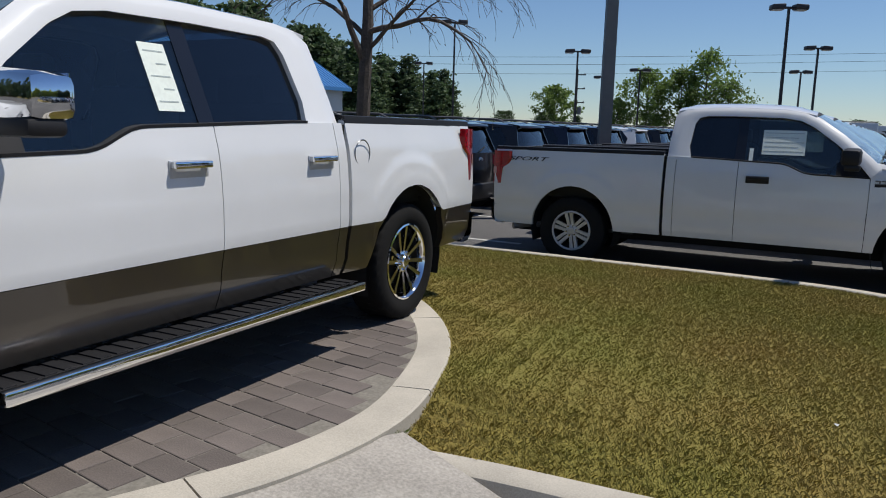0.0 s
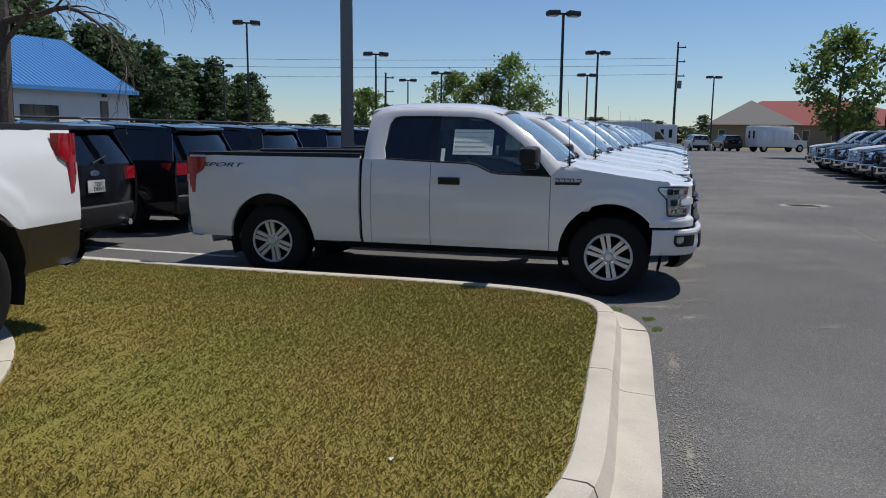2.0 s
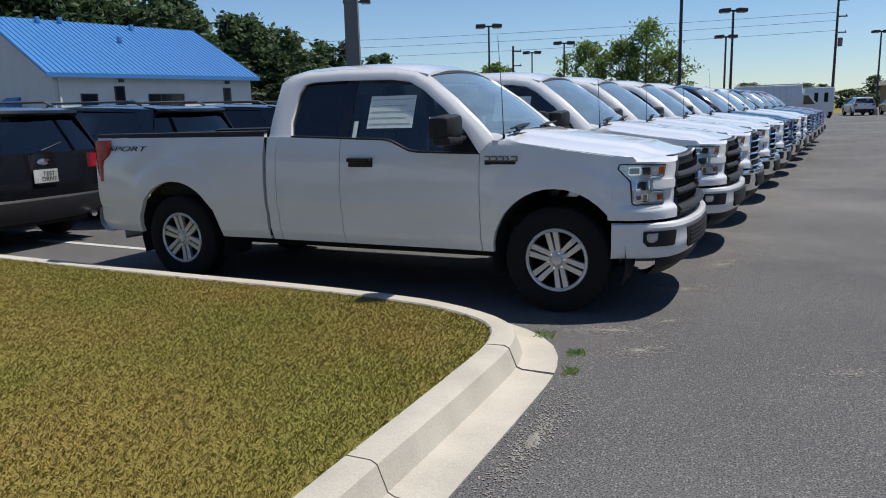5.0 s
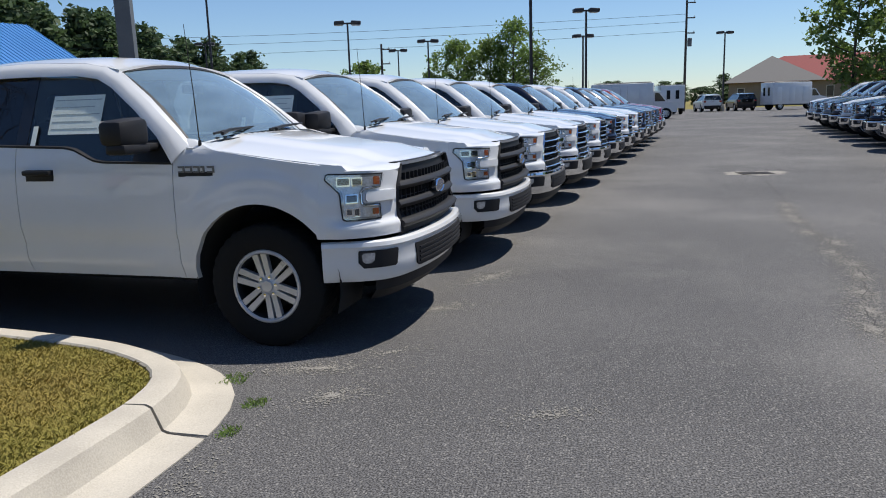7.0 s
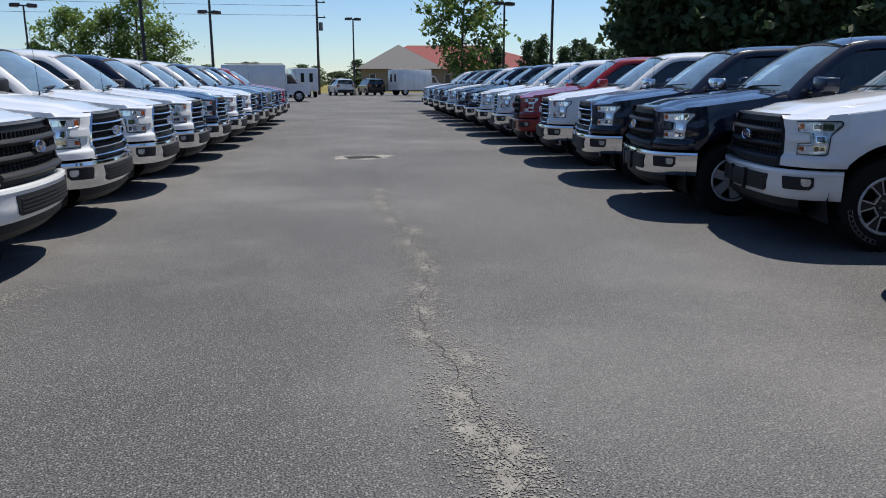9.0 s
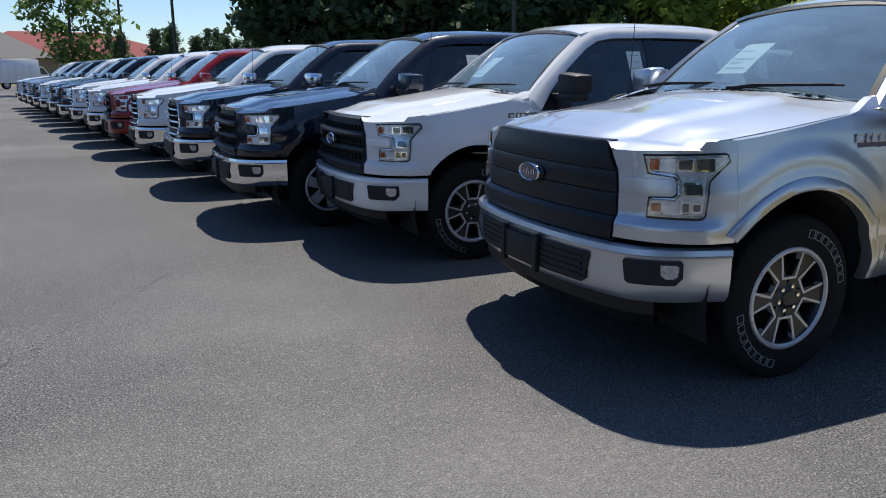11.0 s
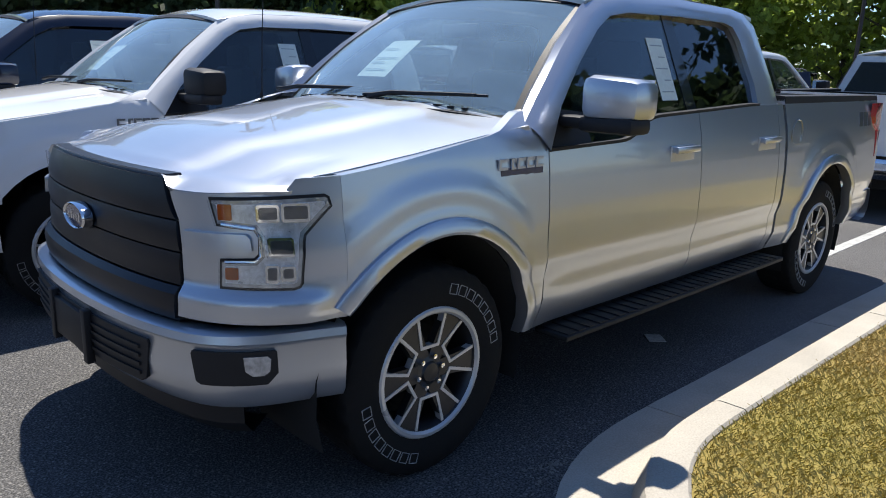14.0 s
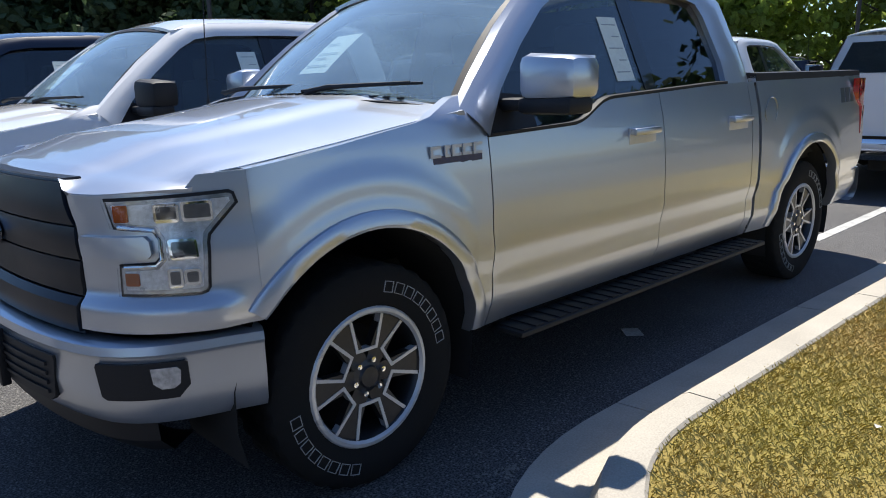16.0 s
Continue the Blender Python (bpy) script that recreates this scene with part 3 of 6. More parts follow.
def wheel(kind, parent, x, y, z=HUB, steer=0.0, letters=False, r=0.405):
    """Tyre, rim, spokes and hub, outer face to +y for y > 0."""
    side = 1 if y > 0 else -1
    w = new("wheel")
    w.parent = parent
    w.matrix_local = pose(x, y, z, 0, 0, (0 if side > 0 else 180) + steer)
    rr = dict(six=0.232, machined=0.246, multi=0.262)[kind]
    tyre = lathe([(rr, -0.12), (rr + 0.03, -0.135), (r - 0.05, -0.14), (r - 0.012, -0.115), (r, -0.08), (r, 0.08), (r - 0.012, 0.112), (r - 0.05, 0.135), (rr + 0.05, 0.137), (rr + 0.012, 0.122), (rr, 0.115)], 40)
    if not LITE:
        prof = [(rr, -0.12), (rr + 0.03, -0.135), (r - 0.05, -0.14), (r - 0.012, -0.118), (r, -0.105), (r, -0.07), (r, -0.062), (r, -0.02), (r, -0.012), (r, 0.012), (r, 0.02), (r, 0.062), (r, 0.07), (r, 0.105), (r - 0.012, 0.118), (r - 0.05, 0.135), (rr + 0.05, 0.137), (rr + 0.012, 0.122), (rr, 0.115)]
        n = 96
        V, F = lathe(prof, n)
        for q in range(n):
            for j2 in range(4, 14):
                k2 = q * len(prof) + j2
                low_ = (q + (j2 // 3)) % 3 == 0 or j2 in (6, 9, 11) and q % 3 == 1
                if low_:
                    x_, y_, z_ = V[k2]
                    V[k2] = (x_ * (r - 0.010) / r, y_, z_ * (r - 0.010) / r)
        tyre = (V, F)
    t = part("tyre", tyre, M["tyre"], w)
    if letters:
        for a0, n in ((-1.35, 8), (1.75, 8)):
            for k in range(n):
                a = a0 + k * 0.155
                bars = [box(-0.021, -0.0185, 0.136, 0.1388, r - 0.1, r - 0.06), box(0.0165, 0.019, 0.136, 0.1388, r - 0.1, r - 0.06),
                        box(-0.021, 0.019, 0.136, 0.1388, r - 0.0625, r - 0.06), box(-0.021, 0.019, 0.136, 0.1388, r - 0.1, r - 0.0975)]
                part("sidewall_mark", moved(join(*bars), Matrix.Rotation(a, 4, "Y")), M["sidewall"], t, "raised white sidewall mark")
    bright = dict(six="alloy", machined="alloy", multi="chrome")[kind]
    part("rim", lathe([(rr + 0.006, 0.124), (rr - 0.006, 0.128), (rr - 0.020, 0.112), (rr - 0.028, 0.07), (rr - 0.035, -0.11), (rr, -0.12)], 40), M["chrome" if kind == "multi" else "dark_alloy"], w)
    if kind != "multi":
        part("rim_lip", lathe([(rr + 0.010, 0.122), (rr + 0.004, 0.1285), (rr - 0.008, 0.1300), (rr - 0.017, 0.120)], 40), M["alloy"], w, "bright rim lip")
    part("brake_disc", lathe([(0.03, 0.0), (0.165, 0.0), (0.165, -0.03), (0.19, -0.05), (rr - 0.03, -0.06), (rr - 0.03, -0.08)], 28), M["under"], w)
    R = rr - 0.014
    if LITE:
        sp = [moved(prism([(-0.04, 0.03), (0.04, 0.03), (0.052, R), (-0.052, R)], lambda u, v, d: (u, 0.098 - d, v), 0.035), Matrix.Rotation(math.pi / 3 * k + 0.2, 4, "Y")) for k in range(6)]
        part("spokes", join(lathe([(0.0, 0.115), (0.05, 0.11), (0.08, 0.06)], 14), *sp), M[bright], w)
        return w
    for k in range(6):
        rot = Matrix.Rotation(math.pi / 3 * k + 0.2, 4, "Y")
        if kind == "six":
            if LITE:
                part("spoke", moved(prism([(-0.04, 0.05), (0.04, 0.05), (0.052, R), (-0.052, R)], lambda u, v, d: (u, 0.098 - d, v), 0.035), rot), M["alloy"], w)
                continue
            for s in (-1, 1):
                g = prism([(s * 0.006, 0.05), (s * 0.040, 0.06), (s * 0.052, R), (s * 0.010, R)], lambda u, v, d: (u, 0.098 + 0.018 * (v / R) - d, v), 0.035)
                part("spoke", moved(g, rot), M["alloy"], w)
        elif kind == "machined":
            g = prism([(-0.030, 0.03), (0.030, 0.03), (0.050, R), (-0.050, R)], lambda u, v, d: (u, 0.098 + 0.014 * (v / R) - d, v), 0.035)
            part("spoke", moved(g, Matrix.Rotation(math.pi / 3 * (k + 0.5), 4, "Y")), M["dark_alloy"], w)
            U = [(-0.078, R), (-0.046, 0.094), (0.046, 0.094), (0.078, R), (0.065, R), (0.037, 0.106), (-0.037, 0.106), (-0.065, R)]
            fl_ = lambda u, v, d: (u, 0.102 + 0.014 * (v / R) - d, v)
            Vu, Fu = prism(U, fl_, 0.03)
            Fu = [(0, 1, 6, 7), (1, 2, 5, 6), (2, 3, 4, 5)] + Fu[2:]
            part("spoke_edge", moved((Vu, Fu), Matrix.Rotation(math.pi / 3 * k, 4, "Y")), M["alloy"], w, "machined bright spoke edge")
        else:
            for s in (-1, 1):
                g = prism([(s * 0.004, 0.05), (s * 0.026, 0.05), (s * 0.070, R), (s * 0.040, R)], lambda u, v, d: (u, 0.085 + 0.03 * (v / R) - d, v), 0.03)
                part("spoke", moved(g, rot), M["chrome"], w)
        if LITE:
            continue
        g = moved(lathe([(0.0, 0.118), (0.010, 0.117), (0.012, 0.09)], 8), Matrix.Translation((0, 0, 0.062)))
        part("lug_nut", moved(g, Matrix.Rotation(math.pi / 3 * k + 0.2 + math.pi / 6, 4, "Y")), M["chrome"], w)
    part("hub_cap", lathe([(0.0, 0.120), (0.036, 0.117), (0.042, 0.108), (0.075, 0.096), (0.08, 0.06)], 20), M["dark_alloy" if kind == "machined" else bright], w)
    return w


def build_truck(name, at, color, label, cab="super", grille="black", rim="six", trim="plastic", bumper=None, lower=None, step=None, letters=False, extras=(), privacy=False, group="parked pickup trucks"):
    T = thing(name, label, "pickup truck", group, at)
    body, bumper = M[color], M[bumper or color]
    back = -0.77 if cab == "super" else -1.06
    split = -0.01
    sill = lambda x: 0.44
    lowc = lambda x: 0.735
    low = M[lower] if lower else None
    bl = lambda x: belt(x, cab)

    def side(nm, x0, x1, top, nz=10, n=8):
        nz = nz if LITE else nz + 7
        if low:
            lo = lambda x: arch_z(x, sill(x))
            both(nm, skin(x0, x1, lambda x: max(lo(x), 0.738), top, nz, n), body, T)
            both(nm + "_lower", skin(x0, x1, lo, lambda x: max(lo(x) + 0.001, 0.735), 4, n, -0.002), low, T, "dark brown lower panel")
        else:
            both(nm, skin(x0, x1, lambda x: arch_z(x, sill(x)), top, nz, n), body, T)

    # sides
    side("front_fender", 1.245, 2.25, fender_top, 11, 12)
    if cab == "super":
        side("front_door", split, 1.239, bl, 10, 14)
        side("rear_door", -0.665, split - 0.006, bl, 10, 8)
        side("cab_corner", back, -0.671, bl, 10, 4)
    else:
        side("front_door", split, 1.239, bl, 10, 14)
        side("rear_door", -0.97, split - 0.006, bl, 10, 10)
        side("cab_corner", back, -0.976, bl, 10, 4)
    rail = lambda x: ramp(x, [(-3.2, 1.365), (-0.9, 1.375)])
    side("bed_side", -2.86, back - 0.035, rail, 10, 12)
    # arch linings and chassis
    for w in (FRONT, REAR):
        both("wheel_arch", grid(lambda a, y, w=w: (w + (ARCH + 0.01) * math.cos(a), y, HUB + 0.02 + (ARCH + 0.01) * 1.03 * math.sin(a)), lin(-0.35, math.pi + 0.35, 16), (0.55, 0.75, 0.95)), M["under"], T)
    part("chassis", join(box(-2.8, 2.45, -0.60, 0.60, 0.42, 0.70), box(back + 0.05, 1.20, -0.90, 0.90, 0.47, 0.60), box(-2.7, 2.2, -0.45, -0.30, 0.30, 0.44), box(-2.7, 2.2, 0.30, 0.45, 0.30, 0.44), box(2.0, 2.4, -0.55, 0.55, 0.70, 1.02)), M["under"], T)
    part("axle", tube([(FRONT, -0.8, HUB), (FRONT, 0.8, HUB)], 0.05), M["under"], T)
    part("axle", join(tube([(REAR, -0.8, HUB), (REAR, 0.8, HUB)], 0.06), moved(lathe([(0.0, -0.14), (0.12, -0.1), (0.16, 0.0), (0.12, 0.1), (0.0, 0.14)], 12), Matrix.Translation((REAR, 0, HUB)))), M["under"], T)
    part("exhaust_pipe", tube([(-1.2, -0.5, 0.40), (-2.2, -0.62, 0.42), (-2.46, -0.80, 0.42), (-2.60, -0.93, 0.40)], 0.04, 10), M["steel"], T)
    # hood
    def hood(t, e):
        q = abs(e)
        xf = 2.700 - 0.17 * (0.93 * q) ** 2.2 - 0.28 * (0.93 * q) ** 9 - 0.004 - 0.022 * (1 - ease(0.56, 0.64, q))
        x = 1.34 + (xf - 1.34) * t
        dome = 0.018 * (1 - ease(0.40, 0.62, q)) * ease(1.0, 0.9, t)
        zt = hood_edge(x) + 0.056 * (1 - q ** 2.4) * ease(1.10, 0.70, t) + dome
        zl = 1.160 - 0.038 * ease(0.585, 0.655, q) + 0.012 * ease(0.75, 1.0, q)
        drop = max(0.0, (t - 0.915) / 0.085) ** 1.8
        return (x, e * (0.945 - 0.048 * t * t), zt + (zl - zt) * drop)
    part("hood", rim_grid(hood, lin(0.0, 0.86, 9) + [0.90, 0.92, 0.94, 0.956, 0.969, 0.978, 0.986, 0.993, 1.0], lin(-1, 1, 61), (-0.010, 0, -0.022)), body, T, sharp=50)
    part("cowl", join(rim_grid(lambda x, y: (x - 0.16 * (y / 0.8) ** 2, y, 1.312 + 0.045 * (1 - (y / 0.85) ** 2)), (1.30, 1.40, 1.52), lin(-0.84, 0.84, 9), (0, 0, -0.05)), *[box(1.37 - 0.16 * (y / 0.8) ** 2, 1.45 - 0.16 * (y / 0.8) ** 2, y - 0.012, y + 0.012, 1.318 + 0.045 * (1 - (y / 0.85) ** 2), 1.326 + 0.045 * (1 - (y / 0.85) ** 2)) for y in lin(-0.6, 0.6, 19)]), M["plastic"], T)
    for y0 in (0.05, -0.70):
        arm = [(1.44, y0 + 0.02, 1.375), (1.42, y0 + 0.15, 1.395), (1.36, y0 + 0.62, 1.405)]
        part("wiper", join(tube(arm, [0.014, 0.011, 0.007]), tube([(1.42, y0 - 0.05, 1.378), (1.39, y0 + 0.25, 1.398), (1.33, y0 + 0.66, 1.402)], [0.008, 0.009, 0.006])), M["plastic"], T)
    # nose round the lamps
    top = lambda u: 1.118 + 0.012 * ease(0.66, 0.95, u) + 0.042 * ease(0.985, 1.035, u) + 0.004 * ease(1.035, 1.17, u)
    def nose_r(t, k):
        z = 0.722 + (1.10 - 0.722) * k
        u = grille_edge(z) + 0.004 + (NOSE_END - 0.002 - grille_edge(z) - 0.004) * t
        return on_nose(u, 0.722 + (top(u) - 0.722) * k)
    both("nose_panel", rim_grid(nose_r, lin(0, 0.5, 8) + lin(0.56, 1, 14), lin(0, 0.35, 12) + lin(0.4, 1, 9), (-0.03, -0.012, 0)), body, T)
    both("nose_bar", nose_patch([(0.655, 0.950), (0.66, 0.940), (0.868, 0.940), (0.882, 0.955), (0.882, 0.992), (0.870, 1.005), (0.66, 1.003), (0.655, 0.992)], 0.020, 0.05), body, T)
    # headlamp: a C-shaped lens wrapping the corner
    LAMP = [(0.757, 1.112), (1.114, 1.124), (1.128, 1.116), (1.136, 1.085), (1.048, 0.998), (1.042, 0.978), (1.030, 0.848), (1.020, 0.834), (1.000, 0.828), (0.772, 0.829), (0.778, 0.924), (0.884, 0.930), (0.898, 0.945), (0.902, 0.995), (0.892, 1.014), (0.778, 1.024)]
    for sgn in (1, -1):
        fl = (lambda g: g) if sgn > 0 else flip_y
        h = part("headlamp", fl(nose_patch(LAMP, 0.006, 0.04)), M["plastic"], T)
        part("lamp_bezel", fl(nose_patch(inset(LAMP, 0.009), 0.009, 0.01)), M["lens"], h, "pale clear lamp border")
        part("reflector", fl(nose_patch(inset(LAMP, 0.021), 0.0105, 0.01)), M["lamp_inner"], h, "silvery lamp reflector")
        for u0, u1, z0, z1 in ((0.790, 0.832, 1.045, 1.094), (0.798, 0.838, 0.862, 0.900)):
            part("marker", fl(nose_patch(oblong(u0, u1, z0, z1, 0.003), 0.015, 0.006)), M["amber"], h, "amber marker lens")
        for u0, u1, z0, z1 in ((0.905, 0.972, 1.042, 1.096), (0.978, 1.062, 1.042, 1.100), (0.930, 1.006, 0.937, 0.996), (0.918, 0.958, 0.855, 0.912), (0.962, 1.006, 0.860, 0.908)):
            bb = part("bulb_box", fl(nose_patch(oblong(u0, u1, z0, z1), 0.020, 0.012)), M["chrome"], h, "bright lamp box")
            if not LITE:
                part("bulb", fl(nose_patch(oblong(u0 + 0.008, u1 - 0.006, z0 + 0.010, z1 - 0.008, 0.004), 0.022, 0.004)), M["lamp_dark"], bb, "dark glassy bulb face")
        inner_c = [(0.80, 0.918), (0.890, 0.921), (0.908, 0.940), (0.912, 0.998), (0.898, 1.022), (0.80, 1.033)]
        part("lamp_trim", fl(tube([on_nose(u, z, 0.016) for u, z in inner_c], 0.006, 8)), M["chrome"], h, "bright C-shaped lamp trim")
        if not LITE:
            part("lamp_glass", fl(nose_patch(inset(LAMP, 0.006), 0.026, 0.004)), M["cover"], h, "clear lamp glass")
    # grille
    bars = dict(black="plastic", mesh="grille", chrome="chrome", dark="plastic")[grille]
    G = part("grille", rim_grid(lambda t, z: on_nose(t * grille_edge(z), z, -0.012 if grille == "mesh" else -0.03), lin(-1, 1, 25), lin(0.70, 1.16, 12), (-0.05, 0, 0)), M["plastic" if grille != "mesh" else "grille"], T)
    rows = [(0.775, 0.055), (0.895, 0.055), (1.015, 0.055)] if grille != "mesh" else [(0.762, 0.104), (0.870, 0.100), (0.974, 0.096), (1.088, 0.120)]
    if grille == "chrome":
        rows = [(0.745, 0.025), (0.82, 0.022), (0.895, 0.035), (0.97, 0.022), (1.045, 0.025)]
    for z0, hz in rows:
        part("grille_bar", rim_grid(lambda t, k: on_nose(t * (grille_edge(z0 + k * hz / 2) - 0.006), z0 + k * hz / 2, (0.002 + 0.006 * (1 - k * k)) if grille == "mesh" else (0.004 + 0.026 * (1 - k * k))), lin(-1, 1, 25), (-1, -0.6, 0, 0.6, 1), (-0.045, 0, 0)), M[bars], G)
    if grille != "mesh":
        slats = []
        for u in lin(-0.56, 0.56, 19):
            x, y, _ = on_nose(u, 0.9)
            slats.append(box(x - 0.03, x - 0.006, y - 0.004, y + 0.004, 0.72, 1.09))
        for z in lin(0.74, 1.09, 8):
            slats.append(grid(lambda u, k: on_nose(u, z + 0.004 * k, -0.012), lin(-0.58, 0.58, 13), (-1, 1)))
        tagged(part("grille_slats", join(*slats), M["plastic"], G), kind="stuff")
        both("grille_rim", rim_grid(lambda z, k: on_nose(grille_edge(z) + (-0.022, -0.010, 0.002)[k], z, (0.0, 0.014, 0.004)[k]), lin(0.71, 1.15, 10), range(3), (-0.03, 0, 0)), M[bars], G)
    EZ = 0.955
    ex = on_nose(0, EZ, 0.032)[0]
    E = part("emblem", moved(lathe([(0.0, 0.012), (0.088, 0.010), (0.094, 0.0), (0.0, -0.03)], 28), pose(ex, 0, EZ, 0, 0, -90) @ Matrix.Diagonal((1.0, 1.0, 0.44, 1))), M["emblem"], T, "blue oval emblem")
    part("emblem_ring", moved(lathe([(0.090, 0.010), (0.098, 0.016), (0.106, 0.010), (0.106, -0.02)], 28), pose(ex, 0, EZ, 0, 0, -90) @ Matrix.Diagonal((1.0, 1.0, 0.46, 1))), M["chrome"], E, "chrome ring")
    part("emblem_mark", moved(join(*[box(a, a + 0.007, 0.011, 0.014, -0.014, 0.018 - 0.008 * (i % 3)) for i, a in enumerate(lin(-0.06, 0.04, 5))]), pose(ex, 0, EZ, 0, 0, -90)), M["chrome"], E)
    # front bumper: beam wrapping the corners, air intake, fog lamps
    prof = [(-0.10, 0.690), (-0.02, 0.700), (0.0, 0.690), (0.006, 0.665), (-0.004, 0.648), (0.0, 0.560), (-0.012, 0.470), (-0.035, 0.440), (-0.14, 0.435)]
    part("front_bumper", grid(lambda u, k: on_bumper(u, prof[k][1], prof[k][0]), lin(-NOSE_END, NOSE_END, 57), range(len(prof))), bumper, T)
    part("valance", grid(lambda u, k: on_bumper(u, (0.455, 0.37, 0.30, 0.29)[k], -(0.05, 0.06, 0.14, 0.3)[k]), lin(-0.84, 0.84, 21), range(4)), M["plastic"], T)
    part("air_intake", join(nose_patch([(-0.54, 0.635), (0.54, 0.635), (0.545, 0.62), (0.525, 0.50), (0.50, 0.482), (-0.50, 0.482), (-0.525, 0.50), (-0.545, 0.62)], 0.006, 0.05, on_bumper, 0.04), *[rim_grid(lambda u, z: on_bumper(u, z, 0.013), lin(-0.50, 0.50, 13), (z0, z0 + 0.012), (-0.02, 0, 0)) for z0 in (0.505, 0.535, 0.565, 0.595)]), M["plastic"], T)
    for sgn in (1, -1):
        fl = (lambda g: g) if sgn > 0 else flip_y
        fb = part("fog_lamp_bezel", fl(nose_patch([(0.722, 0.640), (0.945, 0.640), (0.952, 0.632), (0.955, 0.565), (0.925, 0.530), (0.745, 0.530), (0.730, 0.540), (0.718, 0.630)], 0.007, 0.05, on_bumper)), M["plastic"], T)
        part("fog_lamp", fl(nose_patch([(0.862, 0.626), (0.925, 0.626), (0.935, 0.615), (0.932, 0.575), (0.915, 0.562), (0.885, 0.562), (0.866, 0.580)], 0.012, 0.02, on_bumper, 0.011)), M["lens"], fb, "clear bright fog lamp")
        if trim == "paint" and not LITE:
            for w_ in (FRONT, REAR):
                lip = [(0.500, -0.02), (0.502, 0.016), (0.512, 0.022), (0.548, 0.020), (0.560, 0.012), (0.562, -0.01)]
                fx = lambda a, k, w_=w_: (w_ + lip[k][0] * math.cos(a), half(w_ + lip[k][0] * math.cos(a), max(0.45, HUB + 0.02 + lip[k][0] * 1.03 * math.sin(a))) + lip[k][1], HUB + 0.02 + lip[k][0] * 1.03 * math.sin(a))
                part("arch_flare", fl(grid(fx, lin(0.62 if w_ == FRONT else 0.05, math.pi - 0.05, 32), range(6))), body, T, "moulded lip round the wheel arch")
    if cab == "crew" and grille != "chrome":
        part("plate_bracket", join(box(2.772 - 0.02, 2.772 + 0.022, -0.17, 0.17, 0.475, 0.625, 0.008), box(2.772, 2.772 + 0.03, -0.19, -0.15, 0.45, 0.65, 0.005), box(2.772, 2.772 + 0.03, 0.15, 0.19, 0.45, 0.65, 0.005)), M["plastic"], T)
    # cab: side frames, roof, glass
    YG = lambda z, off=0.0: 0.957 - (z - 1.28) * 0.43 - off
    rb = back + 0.04
    outer = [(1.34, 1.31), (1.22, 1.41), (0.98, 1.60), (0.74, 1.775), (0.60, 1.845), (0.40, 1.880), (-0.1, 1.898), (rb + 0.25, 1.888), (rb + 0.09, 1.868), (rb - 0.01, 1.80), (back + 0.0, 1.50), (back, 1.29)]
    wr = 0.20 if cab == "super" else 0.27
    inner = [(1.245, 1.20), (1.10, 1.37), (0.90, 1.54), (0.68, 1.70), (0.55, 1.765), (0.38, 1.79), (-0.1, 1.80), (rb + wr + 0.14, 1.797), (rb + wr + 0.05, 1.778), (rb + wr + 0.01, 1.71), (rb + wr - 0.02, 1.46), (rb + wr + 0.01, 1.335)]
    def frame_strip(off=0.0):
        V, F = [], []
        for (xo, zo), (xi, zi) in zip(outer, inner):
            xm, zm = (xo + xi) / 2, (zo + zi) / 2
            V += [(xo, YG(zo) - 0.022, zo), (xo * 0.75 + xi * 0.25, YG(zo * 0.75 + zi * 0.25) - 0.004, zo * 0.75 + zi * 0.25), (xm, YG(zm) + 0.002, zm), (xi, YG(zi) - 0.004, zi), (xi, YG(zi) - 0.05, zi)]
        for i in range(len(outer) - 1):
            F += [(i * 5 + j, (i + 1) * 5 + j, (i + 1) * 5 + j + 1, i * 5 + j + 1) for j in range(4)]
        return V, F
    both("cab_frame", frame_strip(), body, T)
    def pane(poly, off, mat_name, nm="side_window", label=""):
        both(nm, prism(poly, lambda x, z, d: (x, YG(z) - off - d, z), 0.004), M[mat_name], T, label)
    frontpoly = [(1.25, 1.18), (0.70, 1.19), (0.60, 1.205), (0.44, 1.285), (split + 0.03, 1.300), (split + 0.03, 1.81), (0.38, 1.80), (0.55, 1.775), (0.68, 1.71), (0.90, 1.55), (1.13, 1.37), (1.26, 1.25)]
    pane(frontpoly, 0.034, "glass")
    rearpoly = [(split + 0.024, 1.300), (rb + wr - 0.02, 1.325), (rb + wr - 0.02, 1.47), (rb + wr - 0.01, 1.72), (rb + wr + 0.04, 1.785), (rb + wr + 0.14, 1.81), (split + 0.024, 1.81)]
    pane(rearpoly, 0.034, "privacy")
    both("pillar_cover", prism([(split - 0.05, 1.31), (split + 0.05, 1.31), (split + 0.05, 1.80), (split - 0.05, 1.80)], lambda x, z, d: (x, YG(z) - 0.030 - d, z), 0.004), M["black"], T)
    # black seal along the belt
    xs = lin(rb + wr + 0.015, 1.24, 44)
    both("window_seal", grid(lambda x, k: (x, half(x, bl(x)) + (0.002, 0.002, -0.04)[k], bl(x) + (-0.002, 0.012, 0.014)[k]), xs, range(3)), M["plastic" if trim != "chrome" else "plastic"], T)
    ye = YG(1.86) - 0.02
